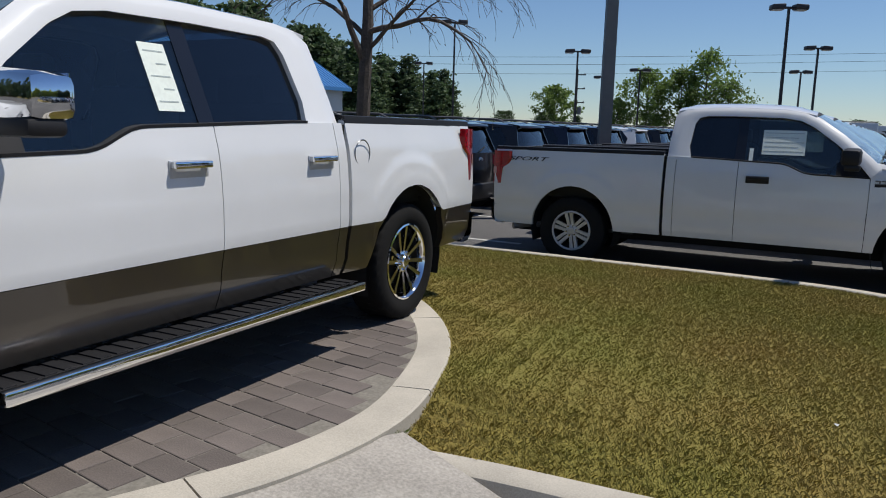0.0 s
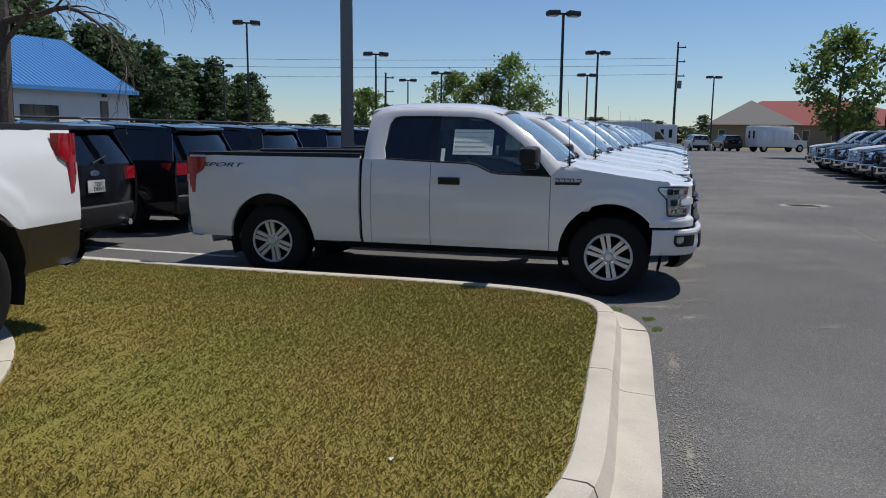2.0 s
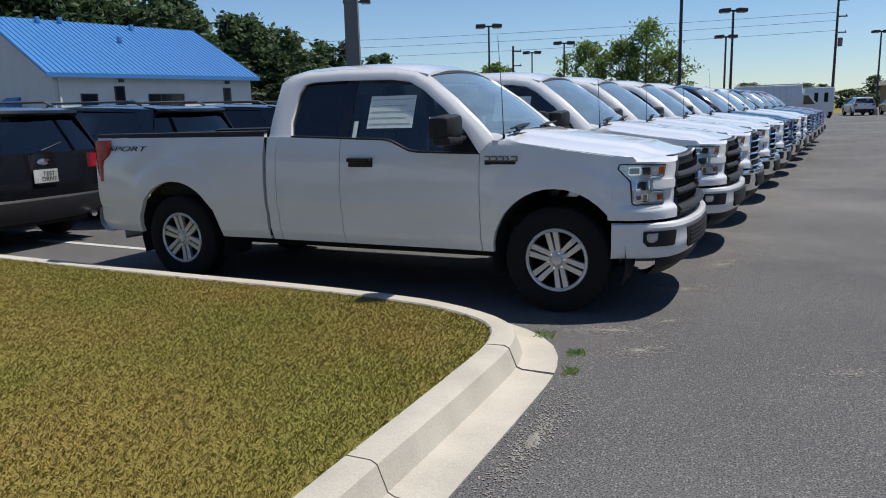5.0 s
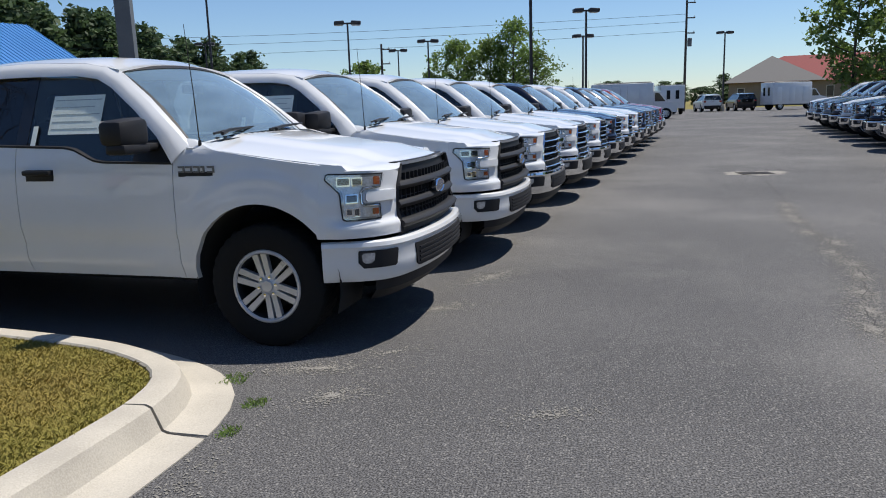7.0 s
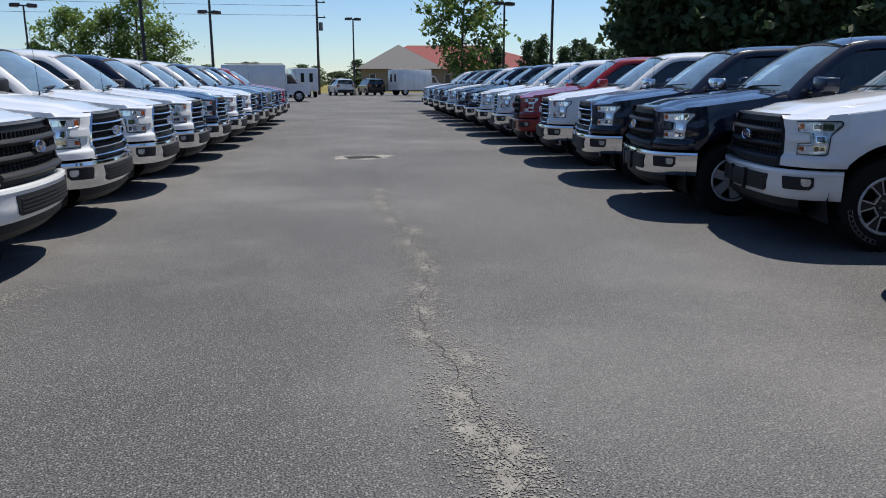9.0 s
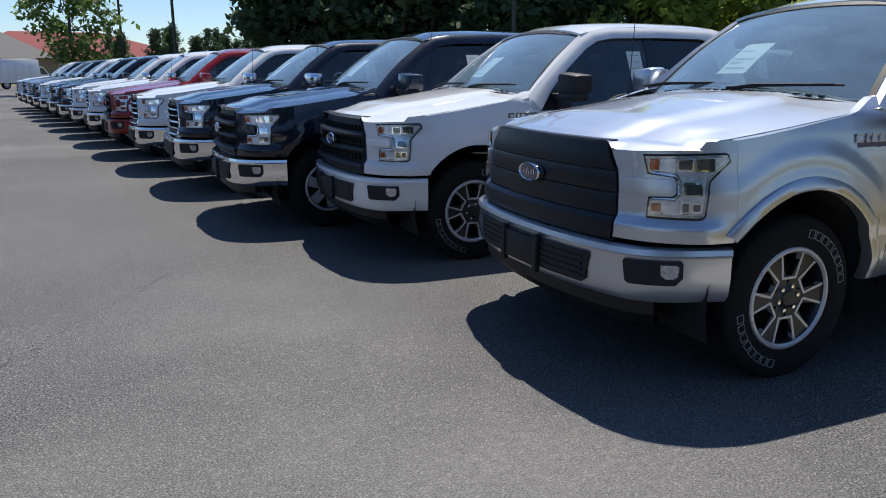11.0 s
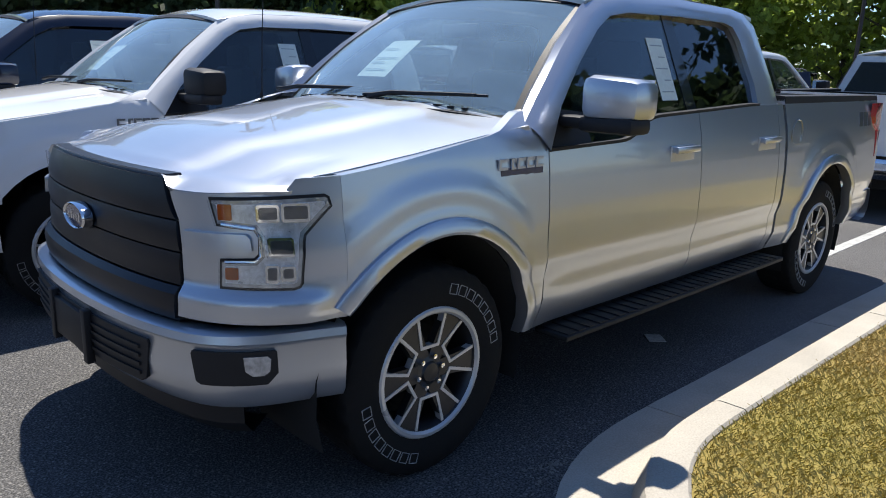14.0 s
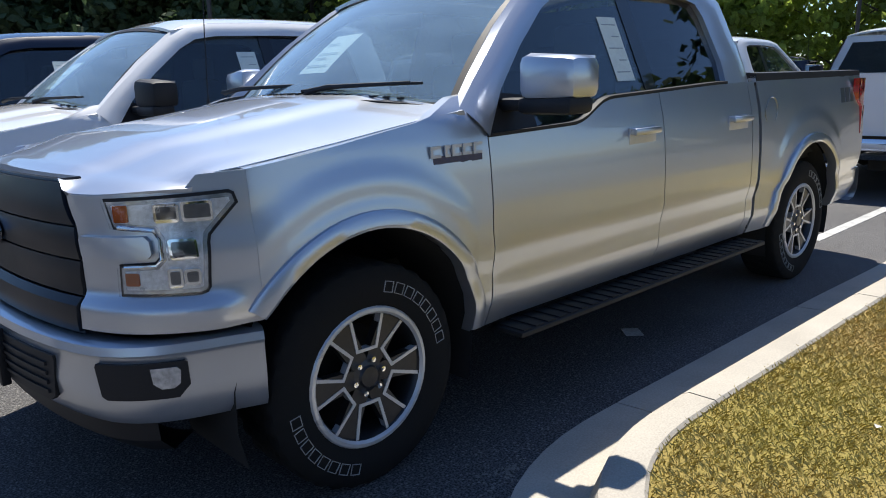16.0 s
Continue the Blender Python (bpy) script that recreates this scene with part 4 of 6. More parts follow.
    def roof(x, y):
        t = (x - rb) / (0.66 - rb)
        zc = 1.957 - 0.040 * (abs(2 * t - 0.9)) ** 3.0
        e = ramp(x, [(rb - 0.02, 1.845), (rb + 0.09, 1.868), (rb + 0.25, 1.888), (-0.1, 1.898), (0.40, 1.880), (0.62, 1.84), (0.8, 1.80)])
        return (x, y * (YG(e) - 0.02), e + (zc - e) * (1 - abs(y) ** 3.0) * (0.75 if x > 0.6 or x < rb + 0.1 else 1))
    part("roof", rim_grid(roof, [rb, rb + 0.06, rb + 0.15] + lin(rb + 0.35, 0.40, 6) + [0.52, 0.62, 0.70], lin(-1, 1, 17), (0, 0, -0.02)), body, T)
    wsb = lambda y: (1.46 - 0.19 * (y / 0.84) ** 2, 1.335 - 0.01 * (y / 0.84) ** 2)
    wst = lambda y: (0.70 - 0.05 * y * y / 0.45, 1.875 - 0.05 * y * y / 0.45)
    ws = lambda y, t: (wsb(y * 0.845)[0] * (1 - t) + wst(y * 0.68)[0] * t + 0.03 * math.sin(math.pi * t), (y * 0.845) * (1 - t) + (y * 0.68) * t, wsb(y * 0.845)[1] * (1 - t) + wst(y * 0.68)[1] * t + 0.02 * math.sin(math.pi * t))
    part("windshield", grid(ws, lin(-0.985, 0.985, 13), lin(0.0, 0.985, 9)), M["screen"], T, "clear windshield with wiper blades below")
    pill = []
    for (xo, zo) in outer[:6]:
        t = min(0.99, max(0.0, (zo - 1.325) / 0.50))
        e = Vector(ws(0.985, t))
        a = Vector((xo, YG(zo) - 0.022, zo))
        pill.append([tuple(a), tuple(a.lerp(e, 0.5) + Vector((0.012, 0, 0.014))), tuple(e + Vector((0.004, 0, 0.004)))])
    both("pillar_face", grid(lambda i, k: pill[i][k], range(6), range(3)), body, T)
    part("windshield_seal", join(grid(lambda y, t: tuple(Vector(ws(y, t)) + Vector((0.004, 0, 0.004))), lin(-1, 1, 13), (0.945, 0.99)), *[grid(lambda y, t: tuple(Vector(ws(y, t)) + Vector((0.003, 0, 0.003))), (s * 0.955, s * 0.99), lin(0, 0.99, 8)) for s in (1, -1)]), M["plastic"], T)
    part("cab_rear", rim_grid(lambda y, z: (back + 0.02 + 0.03 * ease(1.25, 1.84, z), y * (YG(z) - 0.03 if z > 1.3 else 0.90), z), lin(-1, 1, 9), (0.75, 1.0, 1.3, 1.5, 1.7, 1.84), (0.04, 0, 0)), body, T)
    part("rear_window", rim_grid(lambda y, z: (back + 0.012 + 0.03 * ease(1.25, 1.84, z), y * (YG(z) - 0.14), z), lin(-1, 1, 7), lin(1.36, 1.76, 5), (0.01, 0, 0)), M["privacy"], T)
    # inside
    part("cabin_tub", join(box(back + 0.08, 1.25, -0.88, 0.88, 0.60, 0.66), rim_grid(lambda y, k: ((1.42, 1.15, 1.02)[k], y, (1.29, 1.28, 0.98)[k]), lin(-0.84, 0.84, 5), range(3), (0, 0, -0.05)), box(back + 0.08, 1.2, 0.86, 0.90, 0.6, 1.14), box(back + 0.08, 1.2, -0.90, -0.86, 0.6, 1.14)), M["plastic"], T)
    for y in (-0.40, 0.40):
        st = part("seat", join(box(0.0, 0.52, y - 0.25, y + 0.25, 0.66, 0.98, 0.06), moved(box(-0.12, 0.05, y - 0.25, y + 0.25, 0.9, 1.50, 0.06), Matrix.Translation((0, 0, 0))), box(-0.12, -0.02, y - 0.13, y + 0.13, 1.49, 1.68, 0.04)), M["seat"], T)
    part("rear_seat", join(box(back + 0.14, back + 0.32, -0.75, 0.75, 0.75, 1.45, 0.05), box(back + 0.15, back + 0.3, 0.25, 0.5, 1.44, 1.6, 0.03), box(back + 0.15, back + 0.3, -0.5, -0.25, 1.44, 1.6, 0.03)), M["seat"], T)
    part("steering_wheel", moved(join(lathe([(0.185, -0.012), (0.20, 0.0), (0.185, 0.012), (0.17, 0.0), (0.185, -0.012)], 24, "z"), box(-0.18, 0.18, -0.02, 0.02, -0.01, 0.01)), pose(0.86, 0.40, 1.16, 0, -62, 0)), M["plastic"], T)
    part("inner_mirror", box(0.78, 0.80, -0.13, 0.13, 1.66, 1.73, 0.008), M["plastic"], T)
    # bed
    part("bed_box", join(box(-2.80, back - 0.05, -0.85, 0.85, 0.80, 0.84), box(-2.84, back - 0.06, 0.80, 0.89, 0.84, 1.35), box(-2.84, back - 0.06, -0.89, -0.80, 0.84, 1.35), box(back - 0.10, back - 0.05, -0.9, 0.9, 0.6, 1.35), box(back - 0.034, back - 0.002, -0.935, 0.935, 0.47, 1.34)), M["under" if trim == "plastic" else "under"], T)
    both("bed_rail_cap", rim_grid(lambda x, k: (x, half(x, 1.365) + (0.004, -0.002, -0.07, -0.13)[k], rail(x) + (-0.010, 0.018, 0.024, 0.012)[k]), lin(-2.87, back - 0.035, 10), range(4), (0, 0, -0.03)), M["plastic"], T)
    part("tailgate", rim_grid(lambda y, z: (-2.885 - 0.02 * math.cos((z - 1.05) * 3.5) - 0.012 * ease(1.28, 1.36, z), y, z), lin(-0.80, 0.80, 9), lin(0.70, 1.37, 10), (0.06, 0, 0)), body, T)
    part("tailgate_handle", box(-2.93, -2.90, -0.11, 0.11, 1.19, 1.27, 0.01), M["plastic"], T)
    def tail(k, z):
        path = [(-2.725, 0.985), (-2.78, 0.985), (-2.84, 0.972), (-2.882, 0.945), (-2.90, 0.88), (-2.90, 0.80)]
        x, y = path[k]
        if k == 0:
            x += 0.06 * ease(1.12, 1.0, z) - 0.05 * ease(1.20, 1.34, z)
            x = -2.77 + 0.10 * ease(1.12, 1.20, z)
        return (x, y, z)
    for sgn in (1, -1):
        fl = (lambda g: g) if sgn > 0 else flip_y
        tlp = part("tail_lamp", fl(rim_grid(tail, range(6), lin(0.93, 1.33, 9), (0.03, -0.03, 0))), M["tail"], T)
        part("reverse_lens", fl(rim_grid(lambda k, z: tuple(Vector(tail(k, z)) + Vector((-0.004, 0.004, 0))), (2, 3, 4), (1.05, 1.08, 1.13), (0.01, 0, 0))), M["tail_clear"], tlp, "pale reversing lens")
    rbp = [(0.10, 0.66), (-0.03, 0.67), (-0.05, 0.62), (-0.045, 0.50), (0.02, 0.44), (0.12, 0.43)]
    part("rear_bumper", join(grid(lambda y, k: (-2.94 + 0.10 * (abs(y) / 0.97) ** 4 + rbp[k][0], y, rbp[k][1]), lin(-0.965, 0.965, 19), range(6))), M["chrome"] if trim == "chrome" else (low or bumper), T)
    part("tow_hitch", box(-2.96, -2.7, -0.05, 0.05, 0.40, 0.46, 0.005), M["under"], T)
    # handles, mirrors, aerial, badges
    hm = M[dict(plastic="plastic", chrome="chrome", paint=color)[trim]]
    hz = 1.130
    for hx in ((0.19,) if cab == "super" else (0.185, -0.80)):
        for sgn in (1, -1):
            fl = (lambda g: g) if sgn > 0 else flip_y
            y0 = half(hx, hz)
            hd = part("door_handle", fl(moved(box(-0.112, 0.112, 0.020, 0.042, 0.002, 0.036, 0.009), Matrix.Translation((hx, y0, hz)))), hm, T)
            part("handle_pocket", fl(moved(join(box(-0.116, 0.116, -0.004, 0.006, -0.040, 0.038, 0.004), box(-0.11, -0.075, 0.0, 0.030, 0.004, 0.034, 0.006), box(0.075, 0.11, 0.0, 0.030, 0.004, 0.034, 0.006)), Matrix.Translation((hx, y0, hz)))), M["plastic" if trim == "plastic" else "alloy"], hd, "recess behind the handle")
    for sgn in (1, -1):
        fl = (lambda g: g) if sgn > 0 else flip_y
        mc = M[dict(plastic="plastic", chrome="chrome", paint=color)[trim]]
        bm_ = box(-0.09, 0.085, 1.03, 1.285, 1.325, 1.500, 0.040)
        mp = part("door_mirror", fl(moved(([(x - 0.10 * max(0.0, y - 1.08), y, z - 0.014 * (y > 1.2) * (z > 1.4)) for x, y, z in bm_[0]], bm_[1]), Matrix.Translation((1.06, 0, 0)))), mc, T)
        part("mirror_base", fl(join(box(0.985, 1.135, 1.02, 1.275, 1.275, 1.340, 0.022), box(1.02, 1.12, 0.88, 1.06, 1.285, 1.335, 0.02), prism([(1.245, 1.195), (0.93, 1.195), (0.93, 1.34), (1.14, 1.36)], lambda x, z, d: (x, YG(z) - 0.028 - d, z), 0.004))), M["plastic"], mp, "black mirror arm")
        part("mirror_glass", fl(box(0.966, 0.969, 1.055, 1.26, 1.345, 1.485)), M["chrome"], mp, "mirror glass")
        # fender badge: a lettered plate drawn as plain bars
        y0 = half(1.42, 1.15)
        bd = part("fender_badge", fl(box(1.285, 1.535, y0 - 0.004, y0 + 0.004, 1.108, 1.148)), M["emblem" if trim != "plastic" else "plastic"], T, "small fender name badge")
        mm = M["alloy" if trim != "plastic" else "steel"]
        if LITE:
            part("badge_bar", fl(box(1.29, 1.55, y0 + 0.003, y0 + 0.008, 1.142, 1.184)), mm, bd, "bright badge bar")
        else:
            for a, w_ in ((1.500, 0.050), (1.452, 0.028), (1.398, 0.046), (1.342, 0.048), (1.288, 0.046)):
                mark = [(a, 1.172), (a, 1.184), (a + w_, 1.184), (a + w_, 1.142), (a, 1.142), (a, 1.152), (a + w_ - 0.012, 1.152), (a + w_ - 0.012, 1.172)]
                part("badge_bar", fl(prism(mark, lambda x, z, d: (x, y0 + 0.008 - d, z), 0.006)), mm, bd, "bright badge bar")
    part("aerial", join(tube([(1.42, -0.915, 1.28), (1.405, -0.915, 1.66), (1.38, -0.915, 2.06)], [0.004, 0.003, 0.002]), tube([(1.42, -0.915, 1.27), (1.42, -0.915, 1.345)], [0.016, 0.009])), M["plastic"], T)
    part("fuel_door", join(moved(lathe([(0.076, 0.0), (0.082, 0.004), (0.086, 0.0)], 24), Matrix.Translation((-1.0 if cab == "super" else -1.225, half(-1.225, 1.17) + 0.004, 1.17)))), M["grey"], T, "round fuel filler cover line")
    if step:
        for sgn in (1, -1):
            fl = (lambda g: g) if sgn > 0 else flip_y
            sp = part("side_step", fl(join(box(-1.08, 1.15, 0.88, 1.06, 0.385, 0.41, 0.008), *[box(x, x + 0.05, 0.6, 0.92, 0.37, 0.40) for x in (-0.8, 0.05, 0.9)])), M["plastic"], T)
            if step == "chrome":
                part("step_edge", fl(box(-1.09, 1.16, 1.055, 1.105, 0.355, 0.415, 0.015)), M["chrome"], sp, "polished step edge")
            part("step_tread", fl(join(*[box(x, x + 0.05, 0.90, 1.05, 0.410, 0.416) for x in lin(-1.04, 1.08, 28)])), M["plastic"], sp)
            part("sill_fins", fl(join(*[box(x, x + 0.02, 0.86, 0.90, 0.43, 0.47) for x in lin(-1.0, 1.1, 36)])), M["steel"], sp)
    # window papers
    def paper(x0, x1, z0, z1, sgn, rows=5):
        f = lambda g: g if sgn > 0 else flip_y(g)
        fl = f
        p = part("window_sticker", fl(prism([(x0, z0), (x1, z0), (x1, z1), (x0, z1)], lambda x, z, d: (x, YG(z) - 0.0305 - d, z), 0.001)), M["paper"], T, "pale printed price sheet behind the glass")
        bars_ = []
        for k in range(rows):
            z = z1 - (k + 0.7) * (z1 - z0) / (rows + 0.4)
            bars_.append(prism([(x0 + 0.02, z), (x1 - 0.02 - 0.05 * (k % 2), z), (x1 - 0.02 - 0.05 * (k % 2), z + 0.006), (x0 + 0.02, z + 0.006)], lambda x, z, d: (x, YG(z) - 0.0290 - d, z), 0.001))
        part("print_bar", fl(join(*bars_)), M["ink"], p)
    if "sheet_wide" in extras:
        paper(0.20, 0.62, 1.40, 1.66, -1)
        part("label_strip", flip_y(prism([(0.08, 1.32), (0.12, 1.32), (0.12, 1.46), (0.08, 1.46)], lambda x, z, d: (x, YG(z) - 0.02 - d, z), 0.001)), M["paper"], T, "narrow barcode strip")
    if "sheet_tall" in extras:
        paper(0.10, 0.25, 1.38, 1.68, 1)
    if "sheet_tall" in extras:
        ya, yb = -0.32, -0.02
        ds = part("dash_sheet", grid(lambda y, t: tuple(Vector(ws(y, t)) - Vector((0.020, 0, 0.020))), lin(ya, yb, 4), lin(0.24, 0.56, 4)), M["paper"], T, "paper sheet behind the windshield")
        part("print_bar", join(*[grid(lambda y, t: tuple(Vector(ws(y, t)) - Vector((0.017, 0, 0.017))), lin(ya + 0.03, yb - 0.05 - 0.08 * (k % 2), 3), (t0, t0 + 0.010)) for k, t0 in enumerate((0.29, 0.35, 0.39, 0.47))]), M["ink"], ds)
    # wheels
    for x in (FRONT, REAR):
        for y in (0.835, -0.835):
            wheel(rim, T, x, y, letters=letters and y > 0)
    if "sport" in extras:
        g = words("SPORT", 0.105, 0.001)
        g = ([(x * 1.55 + y * 0.55, y * 0.62, z) for x, y, z in g[0]], g[1])
        part("side_decal", moved(g, pose(-2.42, -half(-2.42, 1.24) - 0.008, 1.245, 90, 0, 0)), M["plastic"], T, "dark SPORT decal on the bed side")
    if "bar_decal" in extras:
        part("side_decal", join(*[prism([(a, 1.17), (a - 0.07, 1.17), (a - 0.09, 1.27), (a - 0.02, 1.27)], lambda x, z, d: (x, half(x, z) + 0.004 - d, z), 0.003) for a in (-2.36, -2.45, -2.54)]), M["grey"], T, "grey trim decal on the bed side")
    return T


def recolour(ob, old, newc):
    for o in ob.children_recursive:
        if o.type == "MESH" and o.data.materials[0] == M[old]:
            o.material_slots[0].link = "OBJECT"
            o.material_slots[0].material = M[newc]


def stand(x, y, heading, z=0.0):
    return pose(x, y, z, 0, 0, heading)


SCALE = lambda k: Matrix.Diagonal((k, k, k, 1))
truck_a = build_truck("pickup_truck", stand(2.57, 8.33, -5), "white", "white extended-cab pickup with six-spoke wheels and black grille", extras=("sheet_wide", "sport"))
truck_l = build_truck("pickup_truck", stand(14.089, 6.528, 162.4) @ SCALE(1.025), "silver", "silver crew-cab pickup with dark grille and white-marked tyres", "crew", "mesh", "machined", "paint", step="black", letters=True, extras=("sheet_tall", "bar_decal"))
truck_w = build_truck("pickup_truck", stand(-0.72, 1.60, -94.8, 0.25) @ SCALE(1.01), "white", "white and brown two-tone crew-cab pickup with chrome wheels on brick paving", "crew", "chrome", "multi", "chrome", lower="brown", step="chrome", extras=("sheet_tall",), group="display pickup trucks")
truck_s = build_truck("pickup_truck", stand(14.56, 9.34, 163), "white", "white crew-cab pickup with black grille and white-marked tyres", "crew", "dark", "machined", "plastic", letters=True, extras=("sheet_tall",))
truck_b = build_truck("pickup_truck", stand(2.95, 10.80, -6), "white", "white extended-cab pickup with black barred grille", "super", "black", "six", "plastic", extras=("sheet_wide",))
LITE = True
truck_c = build_truck("pickup_truck", stand(3.25, 12.86, -6), "white", "white extended-cab pickup with chrome barred grille and bumper", "super", "chrome", "six", "plastic", bumper="chrome")
truck_k = build_truck("pickup_truck", stand(14.42, 11.25, 163), "navy", "navy blue crew-cab pickup with dark grille", "crew", "black", "six", "paint", bumper="chrome", extras=("sheet_tall",))
truck_m = build_truck("pickup_truck", stand(14.88, 13.75, 163), "navy", "navy blue crew-cab pickup with chrome barred grille", "crew", "chrome", "six", "chrome", bumper="chrome", extras=("sheet_tall",))
COLOUR_WORD = dict(white="white", navy="navy blue", red="dark red", grey="grey", black="black", silver="silver")
# row facing the camera's left
for k, c in enumerate(("white", "white", "navy", "white", "white", "navy", "grey", "navy", "red")):
    y = 12.86 + 2.30 * (k + 1)
    t = copy_thing(truck_c, stand(3.25 + 0.155 * (y - 12.86), y, -6 + 0.6 * math.sin(k * 2.3)))
    if c != "white":
        recolour(t, "white", c)
    tagged(t, COLOUR_WORD[c] + " pickup parked in a tight row, chrome barred grille", "pickup truck")
# row facing the camera's right
for k, (c, src) in enumerate((("white", "m"), ("red", "k"), ("white", "m"), ("white", "m"), ("navy", "k"), ("navy", "m"), ("white", "m"), ("navy", "k"), ("grey", "m"), ("navy", "m"), ("white", "k"))):
    y = 13.75 + 2.42 * (k + 1)
    t = copy_thing(truck_m if src == "m" else truck_k, stand(14.88 + 0.155 * (y - 13.75), y, 163 + 0.6 * math.sin(k * 1.7)))
    if c != "navy":
        recolour(t, "navy", c)
    if c == "red":
        recolour(t, "chrome", "red")
    tagged(t, COLOUR_WORD[c] + " crew-cab pickup parked in a tight row", "pickup truck")

# row tail to tail behind the silver truck
for k, c in enumerate(("white", "white", "red", "white", "grey", "white")):
    t = copy_thing(truck_c, stand(22.3 + 0.5 * k, 4.1 + 2.75 * k, -17))
    if c != "white":
        recolour(t, "white", c)
    tagged(t, COLOUR_WORD[c] + " pickup standing tail to tail with the next row", "pickup truck")


# ---- cars behind the left row ----
def build_suv(at, color, label, plate=False):
    T = thing("suv", label, "suv", "parked suvs", at)
    body = M[color]
    fw, rw, R, hub = 1.45, -1.42, 0.44, 0.37
    def hy(x, z):
        y = ramp(z, [(0.28, 0.86), (0.40, 0.94), (0.65, 0.985), (0.85, 1.0), (1.05, 0.985), (1.20, 0.955)])
        return y - 0.09 * max(0, (x - 1.7) / 0.8) ** 2 - 0.07 * max(0, (-1.9 - x) / 0.6) ** 2
    def lo(x):
        z = 0.33
        for w in (fw, rw):
            if abs(x - w) < R:
                z = max(z, hub + math.sqrt(R * R - (x - w) ** 2))
        return z
    top = lambda x: ramp(x, [(-2.5, 1.14), (-2.3, 1.17), (0.9, 1.08), (1.2, 1.06), (2.0, 0.98), (2.5, 0.86)])
    xs = sorted(set([round(v, 3) for v in lin(-2.40, 2.42, 22)] + [round(w - R * math.cos(math.pi * k / 12) * 0.9999, 4) for w in (fw, rw) for k in range(13)]))
    both("body_side", rim_grid(lambda x, t: (x, hy(x, lo(x) + (top(x) - lo(x)) * t), lo(x) + (top(x) - lo(x)) * t), xs, lin(0, 1, 7), (0, -0.05, 0)), body, T)
    part("hood", rim_grid(lambda x, y: (x, y * (hy(x, top(x)) - 0.01), top(x) + 0.05 * (1 - y * y)), lin(1.05, 2.45, 6), lin(-1, 1, 9), (0, 0, -0.03)), body, T)
    part("nose", rim_grid(lambda y, z: (2.48 - 0.25 * abs(y) ** 2.5, y * 0.90, z), lin(-1, 1, 9), (0.35, 0.6, 0.88), (-0.05, 0, 0)), M["plastic"], T)
    YG = lambda z: 0.95 - (z - 1.12) * 0.45
    roofz = lambda x: ramp(x, [(-2.25, 1.66), (-1.8, 1.72), (-0.5, 1.765), (0.3, 1.74), (0.5, 1.70)])
    part("roof", rim_grid(lambda x, y: (x, y * (YG(1.66)), roofz(x) - 0.05 * abs(y) ** 3), lin(-2.25, 0.5, 9), lin(-1, 1, 9), (0, 0, -0.03)), body, T)
    win = [(1.15, 1.075), (-2.0, 1.16), (-2.12, 1.30), (-1.85, 1.62), (-0.5, 1.68), (0.32, 1.65)]
    both("side_window", prism(win, lambda x, z, d: (x, YG(z) - 0.012 - d, z), 0.004), M["privacy"], T)
    both("roof_edge", grid(lambda k, t: (lin(-2.2, 0.5, 9)[k], YG(1.66) + 0.02 - 0.03 * t, roofz(lin(-2.2, 0.5, 9)[k]) - 0.09 + 0.05 * t), range(9), (0, 0.5, 1)), body, T)
    both("rear_pillar", prism([(-2.0, 1.15), (-2.36, 1.14), (-2.20, 1.66), (-1.80, 1.67), (-2.05, 1.40)], lambda x, z, d: (x, YG(z) - 0.005 - d, z), 0.03), body, T)
    both("front_pillar", prism([(1.32, 1.05), (1.20, 1.06), (0.35, 1.66), (0.48, 1.69)], lambda x, z, d: (x, YG(z) - 0.005 - d, z), 0.03), body, T)
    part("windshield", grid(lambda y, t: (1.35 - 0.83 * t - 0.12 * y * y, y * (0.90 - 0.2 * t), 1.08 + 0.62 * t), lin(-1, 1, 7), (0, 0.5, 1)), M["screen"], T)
    part("liftgate", rim_grid(lambda y, z: (-2.44 - 0.03 * math.cos((z - 0.85) * 3) + 0.10 * abs(y) ** 3, y * 0.86, z), lin(-1, 1, 9), lin(0.62, 1.16, 6), (0.06, 0, 0)), body, T)
    part("rear_window", rim_grid(lambda y, t: (-2.44 + 0.22 * t + 0.08 * abs(y) ** 3, y * (0.84 - 0.12 * t), 1.16 + 0.48 * t), lin(-1, 1, 9), lin(0, 1, 4), (0.03, 0, 0)), M["privacy"], T)
    part("spoiler", rim_grid(lambda y, k: ((-2.10, -2.34, -2.36)[k] + 0.08 * y * y, y * 0.70, (1.70, 1.665, 1.63)[k]), lin(-1, 1, 7), range(3), (0.02, 0, -0.02)), body, T)
    part("rear_wiper", tube([(-2.45, 0.0, 1.18), (-2.40, -0.32, 1.27)], [0.012, 0.006]), M["plastic"], T)
    part("rear_bumper", join(grid(lambda y, k: (-2.50 + (0.06, 0.0, -0.01, 0.05)[k] + 0.14 * abs(y) ** 3, y * 0.94, (0.64, 0.60, 0.48, 0.34)[k]), lin(-1, 1, 11), range(4))), M["plastic"], T)
    for s in (1, -1):
        f = (lambda g: g) if s > 0 else flip_y
        part("tail_lamp", f(rim_grid(lambda k, z: ([-2.18, -2.30, -2.40, -2.45][k], [0.965, 0.955, 0.90, 0.68][k], z), range(4), lin(0.94, 1.12, 4), (0.03, -0.03, 0))), M["tail"], T)
        part("roof_rail", f(tube([(-1.9, 0.64, 1.72), (-1.75, 0.64, 1.78), (0.0, 0.64, 1.80), (0.15, 0.64, 1.75)], 0.018)), M["steel"], T)
